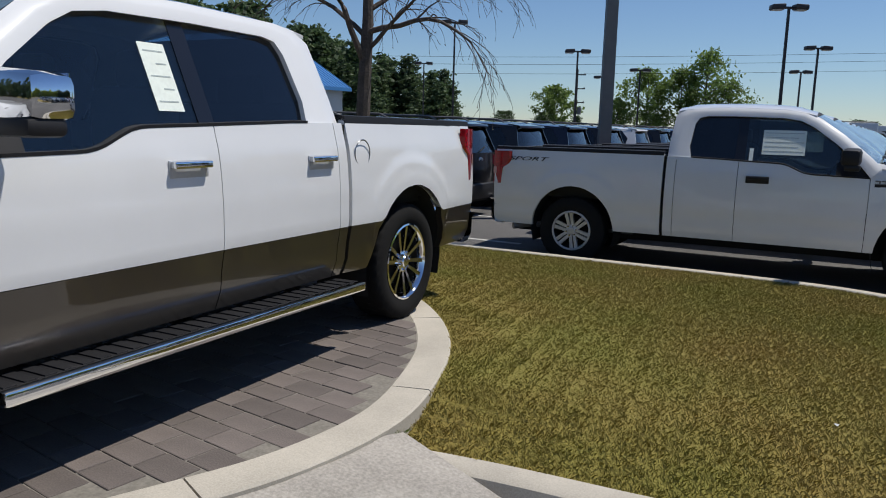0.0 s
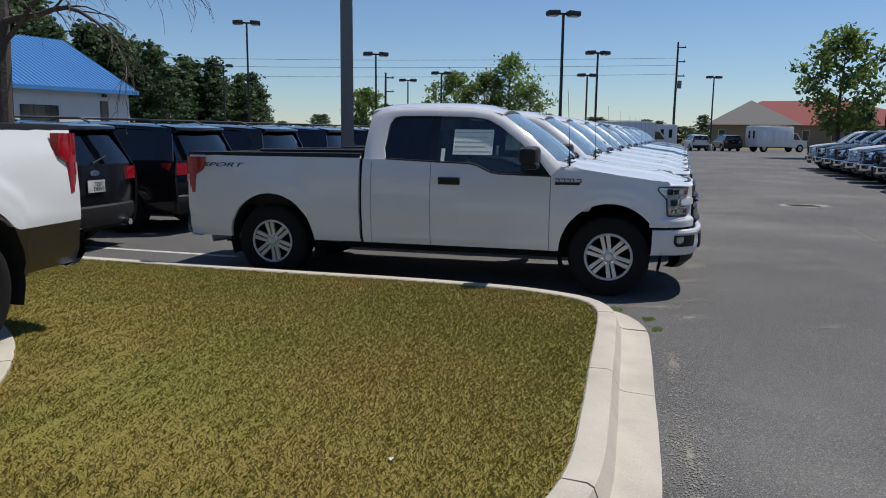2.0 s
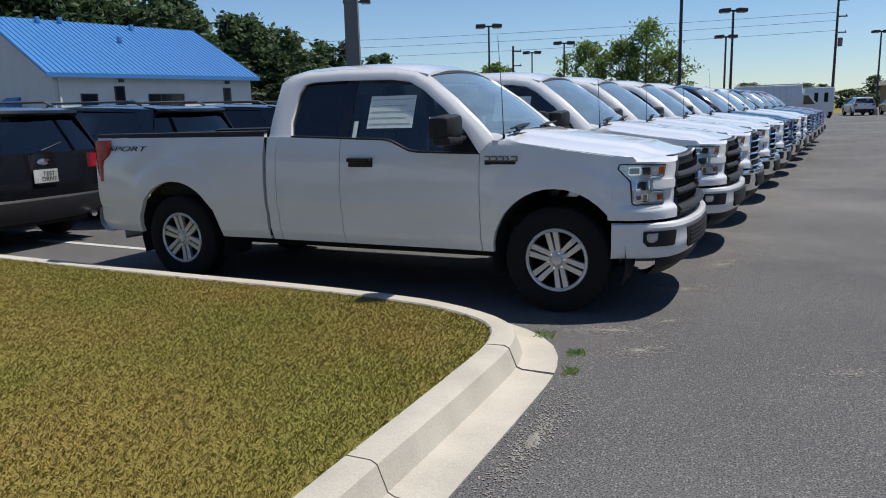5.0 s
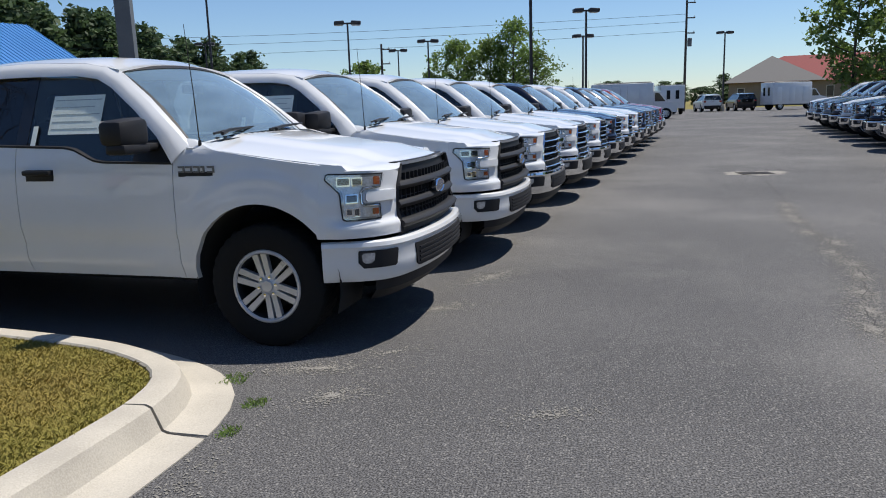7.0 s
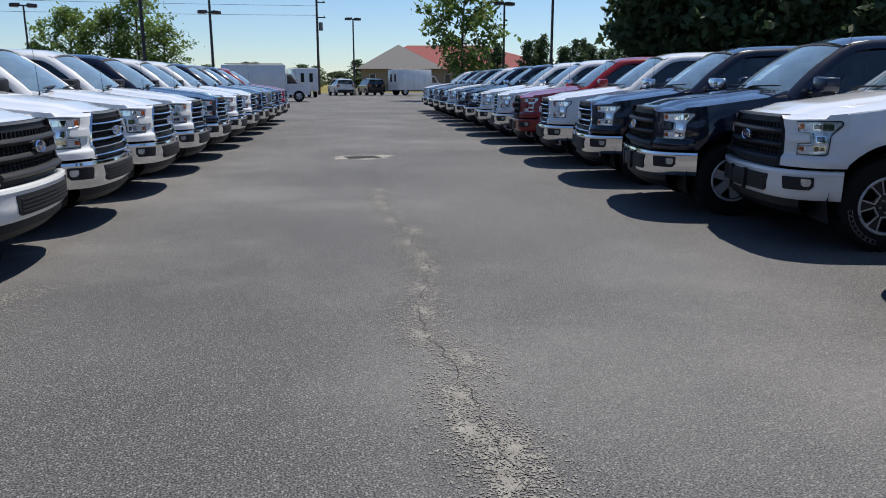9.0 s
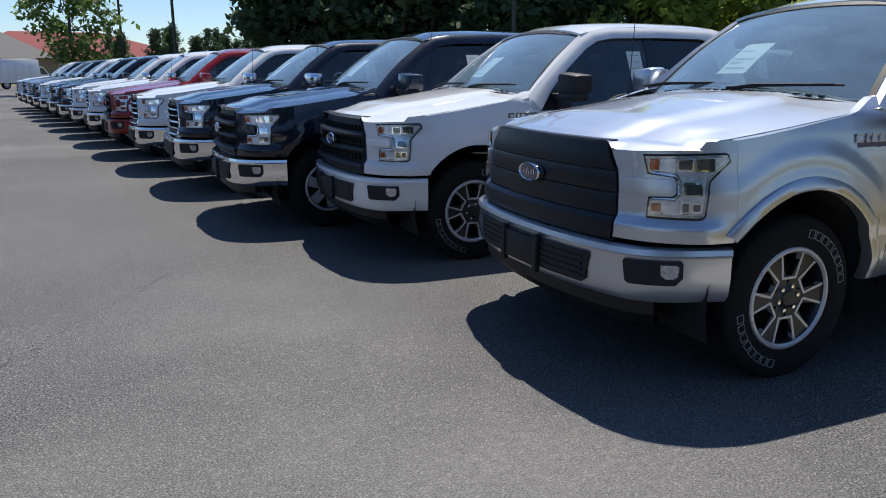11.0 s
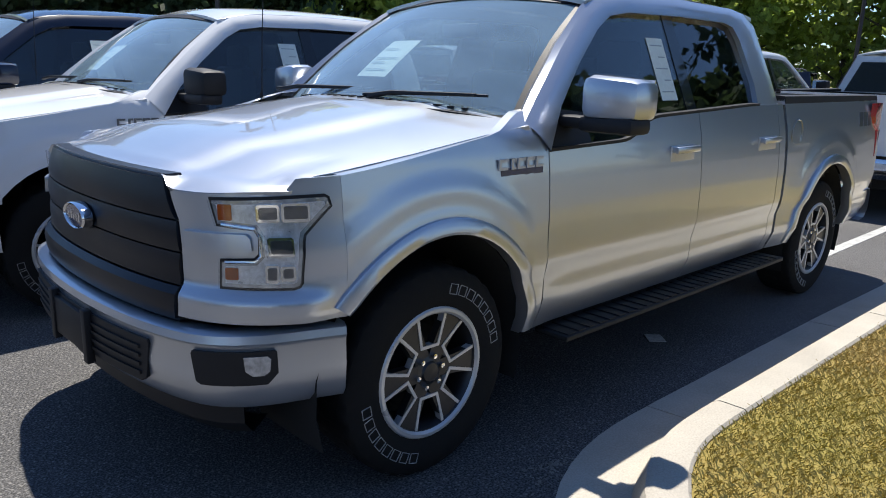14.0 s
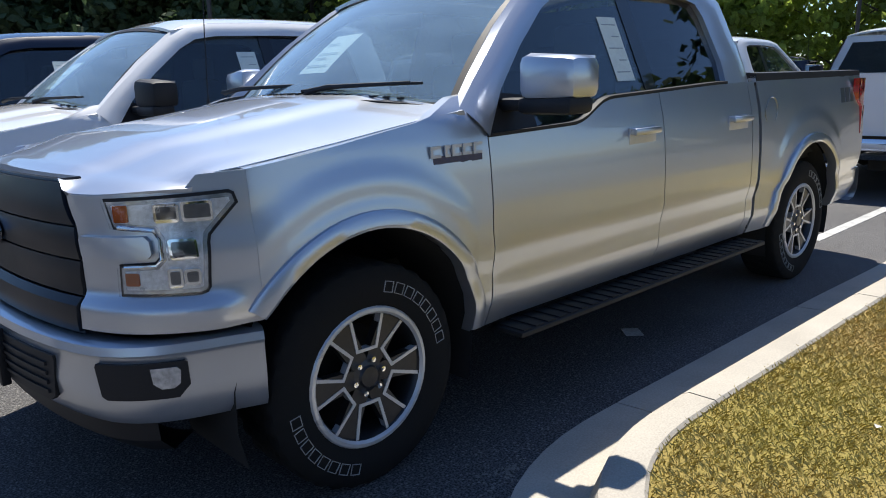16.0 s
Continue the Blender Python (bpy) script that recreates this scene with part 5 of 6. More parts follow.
    part("chassis", join(box(-2.35, 2.35, -0.62, 0.62, 0.28, 0.60), box(-0.9, 0.9, -0.9, 0.9, 0.33, 0.5)), M["under"], T)
    part("exhaust_tip", tube([(-2.3, -0.6, 0.36), (-2.52, -0.6, 0.35)], 0.045, 10), M["chrome"], T)
    part("emblem", moved(lathe([(0.0, 0.01), (0.08, 0.008), (0.09, 0.0)], 20), pose(-2.475, 0, 1.05, 0, 0, 90) @ Matrix.Diagonal((1, 1, 0.45, 1))), M["chrome"], T)
    if plate:
        p = part("number_plate", box(-2.492, -2.486, -0.16, 0.16, 0.80, 0.96), M["pale"], T, "white TEST DRIVE plate")
        for z, w in ((0.905, "TEST"), (0.84, "DRIVE")):
            part("plate_text", moved(words(w, 0.075, 0.001), pose(-2.494, -0.04, z, 90, 0, -90)), M["plastic"], p)
    for x in (fw, rw):
        for y in (0.84, -0.84):
            wheel("six", T, x, y, z=hub, r=0.37)
    return T


suv_1 = build_suv(stand(-4.70, 8.95, 174), "black", "black suv with a white TEST DRIVE plate on its liftgate", True)
suv_2 = build_suv(stand(-4.30, 11.55, 174), "black", "black suv parked in the row behind the pickups")
for k in range(9):
    y = 14.15 + 2.6 * k
    t = copy_thing(suv_2, stand(-4.30 + 0.155 * (y - 11.55), y, 174 + 0.8 * math.sin(k * 2.1)))
    c = ("black", "navy", "black", "white", "black", "navy", "red", "black", "grey")[k]
    if c != "black":
        recolour(t, "black", c)
    tagged(t, COLOUR_WORD[c] + " suv parked in the row behind the pickups", "suv")
for k in range(11):
    y = 16.0 + 3.0 * k
    t = copy_thing(suv_2, stand(-13.5 - 0.2 * k + 0.155 * (y - 11.55), y, -6))
    c = ("white", "black", "grey", "white", "navy", "white", "black", "white", "grey", "white", "white")[k]
    if c != "black":
        recolour(t, "black", c)
    tagged(t, COLOUR_WORD[c] + " suv far back in the lot", "suv")
for x, y, h, c in ((18.4, 86.5, 95, "white"), (21.6, 86.0, 95, "black"), (40.0, 30.0, 80, "navy"), (44.0, 20.0, 80, "red"), (38.0, 8.5, 85, "navy")):
    t = copy_thing(suv_2, stand(x, y, h))
    if c != "black":
        recolour(t, "black", c)
    tagged(t, COLOUR_WORD[c] + " suv at the far edge of the lot", "suv")


def box_truck(at, label, length=4.2, cab=True):
    T = thing("utility_van", label, "van", "", at)
    part("box", box(-length / 2, length / 2, -1.05, 1.05, 0.55, 2.65, 0.05), M["white"], T)
    part("roof_rack", join(tube([(-length / 2 + 0.2, 0.9, 2.72), (length / 2 - 0.2, 0.9, 2.72)], 0.025), tube([(-length / 2 + 0.2, -0.9, 2.72), (length / 2 - 0.2, -0.9, 2.72)], 0.025)), M["steel"], T)
    for x in lin(-length / 2 + 0.7, length / 2 - 0.7, 3):
        both("side_door", box(x - 0.3, x + 0.3, 1.052, 1.06, 0.8, 2.2, 0.003), M["white"], T)
    for y in (-0.4, 0.4):
        part("rear_window", box(-length / 2 - 0.008, -length / 2 + 0.01, y - 0.16, y + 0.16, 1.4, 2.2), M["pane"], T)
    if cab:
        part("cab", join(prism([(length / 2, 0.5), (length / 2 + 1.7, 0.5), (length / 2 + 1.7, 1.15), (length / 2 + 1.0, 1.3), (length / 2 + 0.45, 2.0), (length / 2, 2.05)], lambda x, z, d: (x, 0.98 - d, z), 1.96)), M["white"], T)
        both("cab_window", prism([(length / 2 + 0.1, 1.3), (length / 2 + 0.85, 1.3), (length / 2 + 0.4, 1.9), (length / 2 + 0.1, 1.92)], lambda x, z, d: (x, 0.986 - d, z), 0.004), M["pane"], T)
    for x in (-length / 2 + 0.9, length / 2 + 0.9 if cab else length / 2 - 1.0):
        for y in (0.9, -0.9):
            wheel("six", T, x, y, z=0.405)
    return T


box_truck(stand(25.5, 84.0, 20), "white utility van with side doors and roof rack")
box_truck(stand(13.6, 78.0, 95), "plain white box trailer", 5.0, False)
box_truck(stand(8.8, 62.0, -6), "white high-roofed cargo van", 4.5)
LITE = False


# ---- lamps and poles ----
def light_pole(x, y, h, label, heads=2, turn=20, w=0.14, head=0.62):
    T = thing("street_lamp", label, "street lamp", "lot lamps", stand(x, y, turn))
    part("base", lathe([(0.26, 0.0), (0.26, 0.65), (0.22, 0.72), (0.0, 0.72)], 18, "z"), M["concrete"], T)
    part("pole", join(grid(lambda k, z: ((1, 1, -1, -1, 1)[k] * w * (1 - 0.25 * z / h) / 2, (1, -1, -1, 1, 1)[k] * w * (1 - 0.25 * z / h) / 2, z), range(5), (0.7, h * 0.5, h))), M["steel"] if w > 0.2 else M["bronze"], T, smooth=False)
    part("cross_arm", box(-head * 0.55, head * 0.55, -0.04, 0.04, h - 0.05, h + 0.05), M["bronze"], T)
    for s in ((-1, 1) if heads == 2 else (1,)):
        g = ([(a * s, b, c - 0.03 * (a > 0.3)) for a, b, c in box(0.22, 0.22 + head, -0.28, 0.28, h - 0.08, h + 0.16, 0.05)[0]], box(0.22, 0.22 + head, -0.28, 0.28, h - 0.08, h + 0.16, 0.05)[1])
        hd = part("lamp_head", g, M["bronze"], T)
        part("lens", ([(a * s, b, c) for a, b, c in box(0.30, 0.16 + head, -0.22, 0.22, h - 0.125, h - 0.09)[0]], box(0, 1, 0, 1, 0, 1)[1]), M["lampglass"], hd, "pale lamp lens")
    return T


light_pole(0.1, 12.5, 9.5, "tall square grey steel lamp pole behind the pickups", 2, 20, 0.22, 0.8)
for x, y, h in ((-15.9, 45.6, 8.3), (3.7, 38.4, 7.5), (-8.7, 50.0, 6.8), (6.1, 53.9, 7.2), (-6.4, 63.6, 6.6), (19.7, 85.0, 7.8), (5.8, 66, 6.6), (27.5, 60.2, 7.2), (27.5, 51.0, 9.5), (46.0, 5.2, 8.0), (31, 26, 8.6), (-27, 66, 7.5), (-11, 72, 6.6)):
    light_pole(x, y, h, "twin-headed dark bronze lot lamp", 2, 20)


def power_pole(x, y, h, label):
    T = thing("utility_pole", label, "utility pole", "", stand(x, y, 15))
    part("pole", tube([(0, 0, 0), (0.05, 0, h)], [0.17, 0.11], 8), M["wood"], T)
    for z in (h - 0.6, h - 2.2, h - 3.8):
        c = part("crossarm", box(-0.05, 1.0, -0.06, 0.06, z - 0.06, z + 0.06), M["wood"], T)
        part("insulator", lathe([(0.0, 0.18), (0.05, 0.16), (0.06, 0.05), (0.03, 0.0)], 8, "z"), M["lampglass"], c).matrix_local = Matrix.Translation((0.9, 0, z + 0.06))
    part("transformer", moved(lathe([(0.0, 0.9), (0.24, 0.85), (0.24, 0.0), (0.0, 0.0)], 12, "z"), Matrix.Translation((0.45, 0, h - 5.2))), M["steel"], T)
    return T


power_pole(16.6, 91.0, 12.2, "dark wooden utility pole with three crossarms")
power_pole(-17, 88, 8.6, "distant wooden utility pole")
tagged(part("power_line", join(*[tube([(-90 + 10.66 * k, 60 + 3.1 * k, z - 1.2 * math.sin(math.pi * k / 10)) for k in range(11)], 0.02, 4) for z in (10.4, 9.6, 8.6)]), M["plastic"]), "black overhead power lines", "power line")


# ---- buildings ----
def blue_building():
    T = thing("blue_roofed_building", "white stucco building with a blue ribbed metal roof", "building", "", pose(-29.6, 34.7, 0, 0, 0, 72))
    L, D, E, RZ = 13.6, 14.0, 4.25, 7.9      # along local x; depth towards +y
    part("front_wall", box(0, L, 0, 0.3, 0, E), M["stucco"], T, smooth=False)
    part("rear_wall", box(0, L, D - 0.3, D, 0, E), M["stucco"], T, smooth=False)
    for x in (0, L - 0.3):
        part("gable_wall", prism([(0.3, 0), (D - 0.3, 0), (D - 0.3, E), (D / 2, RZ - 0.2), (0.3, E)], lambda y, z, d: (x + d, y, z), 0.3), M["stucco"], T, smooth=False)
    for s in (0, 1):
        def rf(x, t):
            y = -0.4 + (D / 2 + 0.4) * t
            return (x, y if s == 0 else D - y, E - 0.08 + (RZ - E + 0.1) * t)
        r = part("roof", rim_grid(rf, lin(-0.5, L + 0.5, 3), lin(0, 1, 3), (0, 0, -0.12)), M["blue_roof"], T, smooth=False)
        for k in range(46):
            x = -0.45 + (L + 0.9) * k / 45
            a, b = Vector(rf(x, 0.0)), Vector(rf(x, 1.0))
            part("roof_rib", ([tuple(a + Vector((dx, 0, dz))) for dx, dz in ((-0.035, 0.0), (-0.02, 0.055), (0.02, 0.055), (0.035, 0.0))] + [tuple(b + Vector((dx, 0, dz))) for dx, dz in ((-0.035, 0.0), (-0.02, 0.055), (0.02, 0.055), (0.035, 0.0))], [(0, 1, 5, 4), (1, 2, 6, 5), (2, 3, 7, 6), (0, 1, 2, 3), (4, 5, 6, 7)]), M["blue_roof"], r, smooth=False)
    part("fascia", box(-0.5, L + 0.5, -0.46, -0.40, E - 0.30, E - 0.05), M["blue_roof"], T, smooth=False)
    part("wall_band", box(0.02, L - 0.02, -0.04, 0.0, E - 0.75, E - 0.55), M["stucco"], T, smooth=False)
    part("downspout", box(0.25, 0.36, -0.14, -0.04, 0.1, E - 0.2), M["stucco"], T)
    for x, w, z0, z1 in ((2.0, 0.9, 1.6, 3.0), (3.9, 0.55, 0.4, 3.6), (7.0, 2.4, 1.5, 3.0), (11.6, 0.5, 0.4, 3.4)):
        wdw = part("window", box(x - w / 2 - 0.06, x + w / 2 + 0.06, -0.03, 0.02, z0 - 0.06, z1 + 0.06), M["bronze"], T, smooth=False)
        for k in range(max(1, round(w / 0.8))):
            n = max(1, round(w / 0.8))
            part("pane", box(x - w / 2 + k * w / n + 0.03, x - w / 2 + (k + 1) * w / n - 0.03, -0.036, -0.02, z0, z1), M["pane"], wdw, smooth=False)
    for x in (4.0, 11.6):
        part("wall_lamp", box(x - 0.14, x + 0.14, -0.22, 0.0, 3.72, 3.9, 0.03), M["bronze"], T)
    for y0, y1 in ((4.2, 6.2), (8.2, 10.0)):
        part("awning", prism([(0, 3.0), (-0.9, 2.4), (-0.9, 2.3), (0, 2.3)], lambda x, z, d: (x - 0.003, y0 + d, z), y1 - y0), M["blue_roof"], T, smooth=False)
        part("pane", box(-0.02, 0.01, y0 + 0.1, y1 - 0.1, 1.0, 2.3), M["pane"], T, smooth=False)
    for x, t in ((2.5, 0.92), (4.0, 0.95), (8.7, 0.9), (6.5, 0.6)):
        part("roof_vent", moved(box(-0.12, 0.12, -0.12, 0.12, 0, 0.4, 0.02), Matrix.Translation((x, -0.4 + (D / 2 + 0.4) * t, E + (RZ - E) * t))), M["blue_roof"], T)


def red_building():
    T = thing("red_roofed_building", "low tan brick building with red and grey shingle roof", "building", "", pose(26.5, 122.0, 0, 0, 0, -14))
    L, D, E, RZ = 32.0, 16.0, 3.3, 7.2
    part("front_wall", box(0, L, 0, 0.4, 0, E), M["brick"], T, smooth=False)
    part("side_wall", box(0, 0.4, 0.4, D, 0, E), M["brick"], T, smooth=False)
    part("side_wall", box(L - 0.4, L, 0.4, D, 0, E), M["brick"], T, smooth=False)
    part("rear_wall", box(0.4, L - 0.4, D - 0.4, D, 0, E), M["brick"], T, smooth=False)
    e, hip = 0.5, 7.0
    A, B, C, Dd = (-e, -e, E), (L + e, -e, E), (L + e, D + e, E), (-e, D + e, E)
    P, Q = (hip, D / 2, RZ), (L - hip - 6, D / 2, RZ)
    part("roof", ([A, B, C, Dd, P, Q], [(0, 1, 5, 4), (2, 3, 4, 5), (1, 2, 5), (3, 2, 1, 0)]), M["red_roof"], T, smooth=False)
    part("hip_roof", ([A, Dd, P], [(0, 1, 2)]), M["grey_roof"], T, smooth=False)
    part("front_porch_roof", ([(-e - 0.3, -0.8, E + 0.05), (13.0, -0.8, E + 0.05), (5.5, D / 2 - 0.6, RZ + 0.12), (-e, D / 2, E + 0.2)], [(0, 1, 2), (0, 2, 3)]), M["grey_roof"], T, smooth=False)
    for k in range(8):
        w = part("window", box(1.2 + 3.9 * k, 2.2 + 3.9 * k, -0.05, 0.02, 1.0, 2.6), M["stucco"], T, smooth=False)
        part("pane", box(1.28 + 3.9 * k, 2.12 + 3.9 * k, -0.06, -0.04, 1.08, 2.52), M["pane"], w, smooth=False)


blue_building()
red_building()


# ---- trees ----
def leaves(centres, per, spread, size, rng, flat=1.0):
    """Many small crossed leaf clumps round branch ends."""
    n = len(centres) * per
    c = np.repeat(np.array(centres), per, axis=0) + rng.normal(0, 1, (n, 3)) * np.array([spread, spread, spread * flat])
    s = size * (0.5 + rng.random(n))
    a = rng.normal(0, 1, (n, 3))
    a /= np.linalg.norm(a, axis=1, keepdims=True)
    b = np.cross(a, rng.normal(0, 1, (n, 3)))
    b /= np.linalg.norm(b, axis=1, keepdims=True)
    a, b = a * s[:, None], b * s[:, None] * 0.6
    V = np.stack([c - a, c + b * 0.9, c + a, c - b * 0.9], axis=1).reshape(-1, 3)
    return V.tolist(), [(4 * i, 4 * i + 1, 4 * i + 2, 4 * i + 3) for i in range(n)]


def raw(name, geo, material, parent):
    me = bpy.data.meshes.new(name)
    me.from_pydata(geo[0], [], geo[1])
    me.materials.append(material)
    ob = new(name, me)
    ob.parent = parent
    return ob


def leafy_tree(x, y, h, label, seed, dark=False, wide=0.34, per=44, size=0.20, low=0.22):
    T = thing("tree", label, "tree", "trees", stand(x, y, seed * 40))
    rng = np.random.default_rng(seed)
    wood_geo = [tube([(0, 0, 0), (0.05 * h * (rng.random() - 0.5), 0, h * 0.4), (0, 0, h * 0.9)], [h * 0.018, h * 0.012, h * 0.003], 7)]
    ends = []
    for k in range(26):
        z = h * (low + (0.95 - low) * (k / 25))
        r = h * wide * math.sin(math.pi * (0.18 + 0.78 * (k / 25)) ) ** 0.8 * (0.55 + 0.6 * rng.random())
        a = k * 2.4 + rng.random()
        tip = (r * math.cos(a), r * math.sin(a), z + r * 0.35)
        mid = (r * 0.5 * math.cos(a), r * 0.5 * math.sin(a), z + r * 0.1)
        wood_geo.append(tube([(0, 0, z - 0.04 * h), mid, tip], [h * 0.006, h * 0.004, 0.01], 4))
        ends += [tip, mid, tuple(np.array(tip) * 0.8 + np.array((0, 0, 0.2 * z)))]
    part("trunk", join(*wood_geo), M["bark"], T)
    raw("crown", leaves(ends, per, h * 0.045, size, rng, 0.7), M["leaf_dark" if dark else "leaf"], T)
    return T


def pine(x, y, h, seed, label="tall dark pine on the wooded hill"):
    T = thing("pine_tree", label, "tree", "hill pines", stand(x, y, 0))
    rng = np.random.default_rng(seed)
    part("trunk", tube([(0, 0, 0), (0, 0, h * 0.95)], [h * 0.016, h * 0.004], 6), M["bark"], T)
    ends = []
    for k in range(40):
        t = k / 39
        z = h * (0.28 + 0.70 * t)
        r = h * 0.22 * (1.02 - t) ** 0.8 * (0.35 + 0.9 * rng.random())
        a = k * 2.4 + rng.random()
        ends.append((r * math.cos(a), r * math.sin(a), z))
    raw("crown", leaves(ends, 40, h * 0.032, 0.36, rng, 0.6), M["leaf_dark"], T)
    return T


pines = [pine(-78, 76, 17, 11), pine(-70, 84, 18, 12), pine(-62, 92, 16, 13)]
rng = random.Random(5)
for k in range(150):
    t = k / 149
    x, y = -104 + 62 * t + rng.uniform(-4, 4), 50 + 58 * t + rng.uniform(-7, 7)
    far = math.hypot(x - 5, y - 2)
    want = (19.5 if t < 0.5 else 19.5 - 11 * (t - 0.5) / 0.5) * far / 110 * rng.uniform(0.82, 1.08)
    p = pines[k % 3]
    c = copy_thing(p, stand(x, y, rng.uniform(0, 360)) @ Matrix.Diagonal((1, 1, 1, 1)))
    sc = want / (17, 18, 16)[k % 3]
    c.scale = (sc * 1.35, sc * 1.35, sc)
for p, (x, y) in zip(pines, ((-95, 45), (-100, 60), (-60, 100))):
    p.matrix_world = stand(x, y, 0)
tr = [leafy_tree(-10.4, 101, 9.6, "pale green spring tree at the lot's edge", 1), leafy_tree(-3.3, 102, 12.0, "tall spring-green tree at the lot's edge", 2, wide=0.28),
      leafy_tree(-22, 98, 7.2, "round yellow-green tree at the lot's edge", 3, wide=0.42), leafy_tree(24.6, 61.0, 9.6, "leafy green tree beside the red-roofed building", 4, wide=0.30, per=40, size=0.2)]
copy_thing(tr[0], stand(-6.3, 102, 60))
copy_thing(tr[1], stand(-0.5, 103, 80)).scale = (0.9, 0.9, 0.68)
copy_thing(tr[2], stand(-14, 100, 80)).scale = (0.6, 0.6, 0.8)
# evergreen screen and woods past the second row
dk = [leafy_tree(38, 55, 11, "dark dense evergreen tree past the lot", 6, True, 0.36, 46, 0.34, 0.05), leafy_tree(43, 48, 11, "dark evergreen tree with sunlit leaves", 7, True, 0.36, 46, 0.34, 0.05)]
wood = leafy_tree(60, 12, 12, "sunlit green woodland tree", 8, False, 0.36, 34, 0.30, 0.05)
next(o for o in wood.children if o.name.startswith("crown")).data.materials[0] = M["leaf_spring"]
for k in range(26):
    t = k / 25
    x, y = 37 + 30 * t + rng.uniform(-2, 2), 55 - 37 * t + rng.uniform(-3, 3)
    copy_thing(dk[k % 2] if t < 0.5 else wood, stand(x, y, rng.uniform(0, 360))).scale = [rng.uniform(0.8, 1.15)] * 3
for k in range(24):
    copy_thing(wood, stand(rng.uniform(54, 72), 26 - 2.2 * k + rng.uniform(-2, 2), rng.uniform(0, 360))).scale = [rng.uniform(0.75, 1.2)] * 3
# unseen tall trees added behind the walk to darken paint and glass reflections and cut sky fill
for k in range(30):
    spot = (-58 + 3.2 * k, -38) if k < 17 else (34 + 3.2 * (k - 17), -17)
    copy_thing((dk[0], dk[1], pines[0])[k % 3], stand(spot[0] + rng.uniform(-1, 1), spot[1] + rng.uniform(-3, 3), rng.uniform(0, 360))).scale = [rng.uniform(1.0, 1.4)] * 3
for k in range(22):
    copy_thing(pines[k % 3], stand(43 + 1.0 * k + rng.uniform(-1, 1), 108 - 0.55 * k + rng.uniform(-3, 3), rng.uniform(0, 360))).scale = [rng.uniform(0.38, 0.5)] * 2 + [rng.uniform(0.34, 0.44)]
# low far woods along the horizon
for k in range(60):
    t = k / 59
    x, y = -70 + 150 * t + rng.uniform(-2, 2), 165 + rng.uniform(-14, 14) - 30 * abs(t - 0.5)
    copy_thing(pines[k % 3] if k % 2 else dk[k % 2], stand(x, y, rng.uniform(0, 360))).scale = [rng.uniform(0.6, 0.95)] * 2 + [rng.uniform(0.20, 0.34)]


def bare_tree(x, y, label):
    """Upright young trunk with a few long limbs and drooping fine twigs."""
    T = thing("bare_tree", label, "tree", "", stand(x, y, 0, 0.2))
    rg = random.Random(21)
    part("trunk", tube([(0, 0, 0), (-0.02, 0, 0.9), (0.01, 0, 1.8), (0.04, 0.02, 2.5), (0.03, 0.05, 3.3), (0.10, 0.05, 4.3)], [0.11, 0.088, 0.078, 0.064, 0.045, 0.015], 10), M["bark"], T)
    limbs = [((0.02, 0, 2.05), -100, 62, 1.9, 0.040), ((0.04, 0, 2.40), 2, 22, 1.9, 0.034), ((0.04, 0, 2.62), 30, 34, 1.7, 0.030), ((0.03, 0, 2.35), 175, 50, 1.5, 0.032), ((0.04, 0, 2.85), -35, 40, 1.6, 0.028), ((0.04, 0, 3.1), 140, 48, 1.5, 0.026), ((0.03, 0, 2.2), -8, 42, 1.5, 0.028), ((0.04, 0, 3.4), 60, 55, 1.2, 0.02), ((0.05, 0, 3.6), -110, 55, 1.1, 0.02)]
    twigs, ends = [], []

    def bough(p, d, length, r, sag, steps):
        pts, rad = [p], [r]
        for i in range(steps):
            d = (d + Vector((rg.uniform(-1, 1), rg.uniform(-1, 1), rg.uniform(-1, 1))) * 0.20 - Vector((0, 0, sag * (i + 1) / steps))).normalized()
            p = p + d * length / steps
            pts.append(p)
            rad.append(max(0.0018, r * (1 - 0.85 * (i + 1) / steps)))
        return pts, rad

    for base, turn, lift, length, r in limbs:
        a, e = radians(turn), radians(lift)
        pts, rad = bough(Vector(base), Vector((math.cos(a) * math.cos(e), math.sin(a) * math.cos(e), math.sin(e))), length, r, 0.22, 9)
        part("limb", tube(pts, rad, 7), M["bark"], T)
        for i in range(3, 10):
            for k in range(2):
                d = (pts[i] - pts[i - 1]).normalized() + Vector((rg.uniform(-1, 1), rg.uniform(-1, 1), rg.uniform(-0.5, 0.7))) * 0.8
                p2, r2 = bough(pts[i], d.normalized(), rg.uniform(0.35, 0.75), max(0.005, rad[i] * 0.5), 0.34, 6)
                twigs.append(tube(p2, r2, 4))
                for j in range(2, 7):
                    d2 = (p2[j] - p2[j - 1]).normalized() + Vector((rg.uniform(-1, 1), rg.uniform(-1, 1), rg.uniform(-1, 0.4))) * 0.8
                    p3, r3 = bough(p2[j], d2.normalized(), rg.uniform(0.10, 0.28), 0.0032, 0.25, 4)
                    twigs.append(tube(p3, r3, 3))
                    ends.append(tuple(p3[-1]))
    tagged(part("twig", join(*twigs), M["bark"], T), kind="stuff")
    tagged(raw("bud", leaves(ends, 1, 0.004, 0.008, np.random.default_rng(4)), M["bud"], T), kind="stuff")
    return T


bare_tree(-1.45, 6.15, "bare young tree just budding, on the lawn")

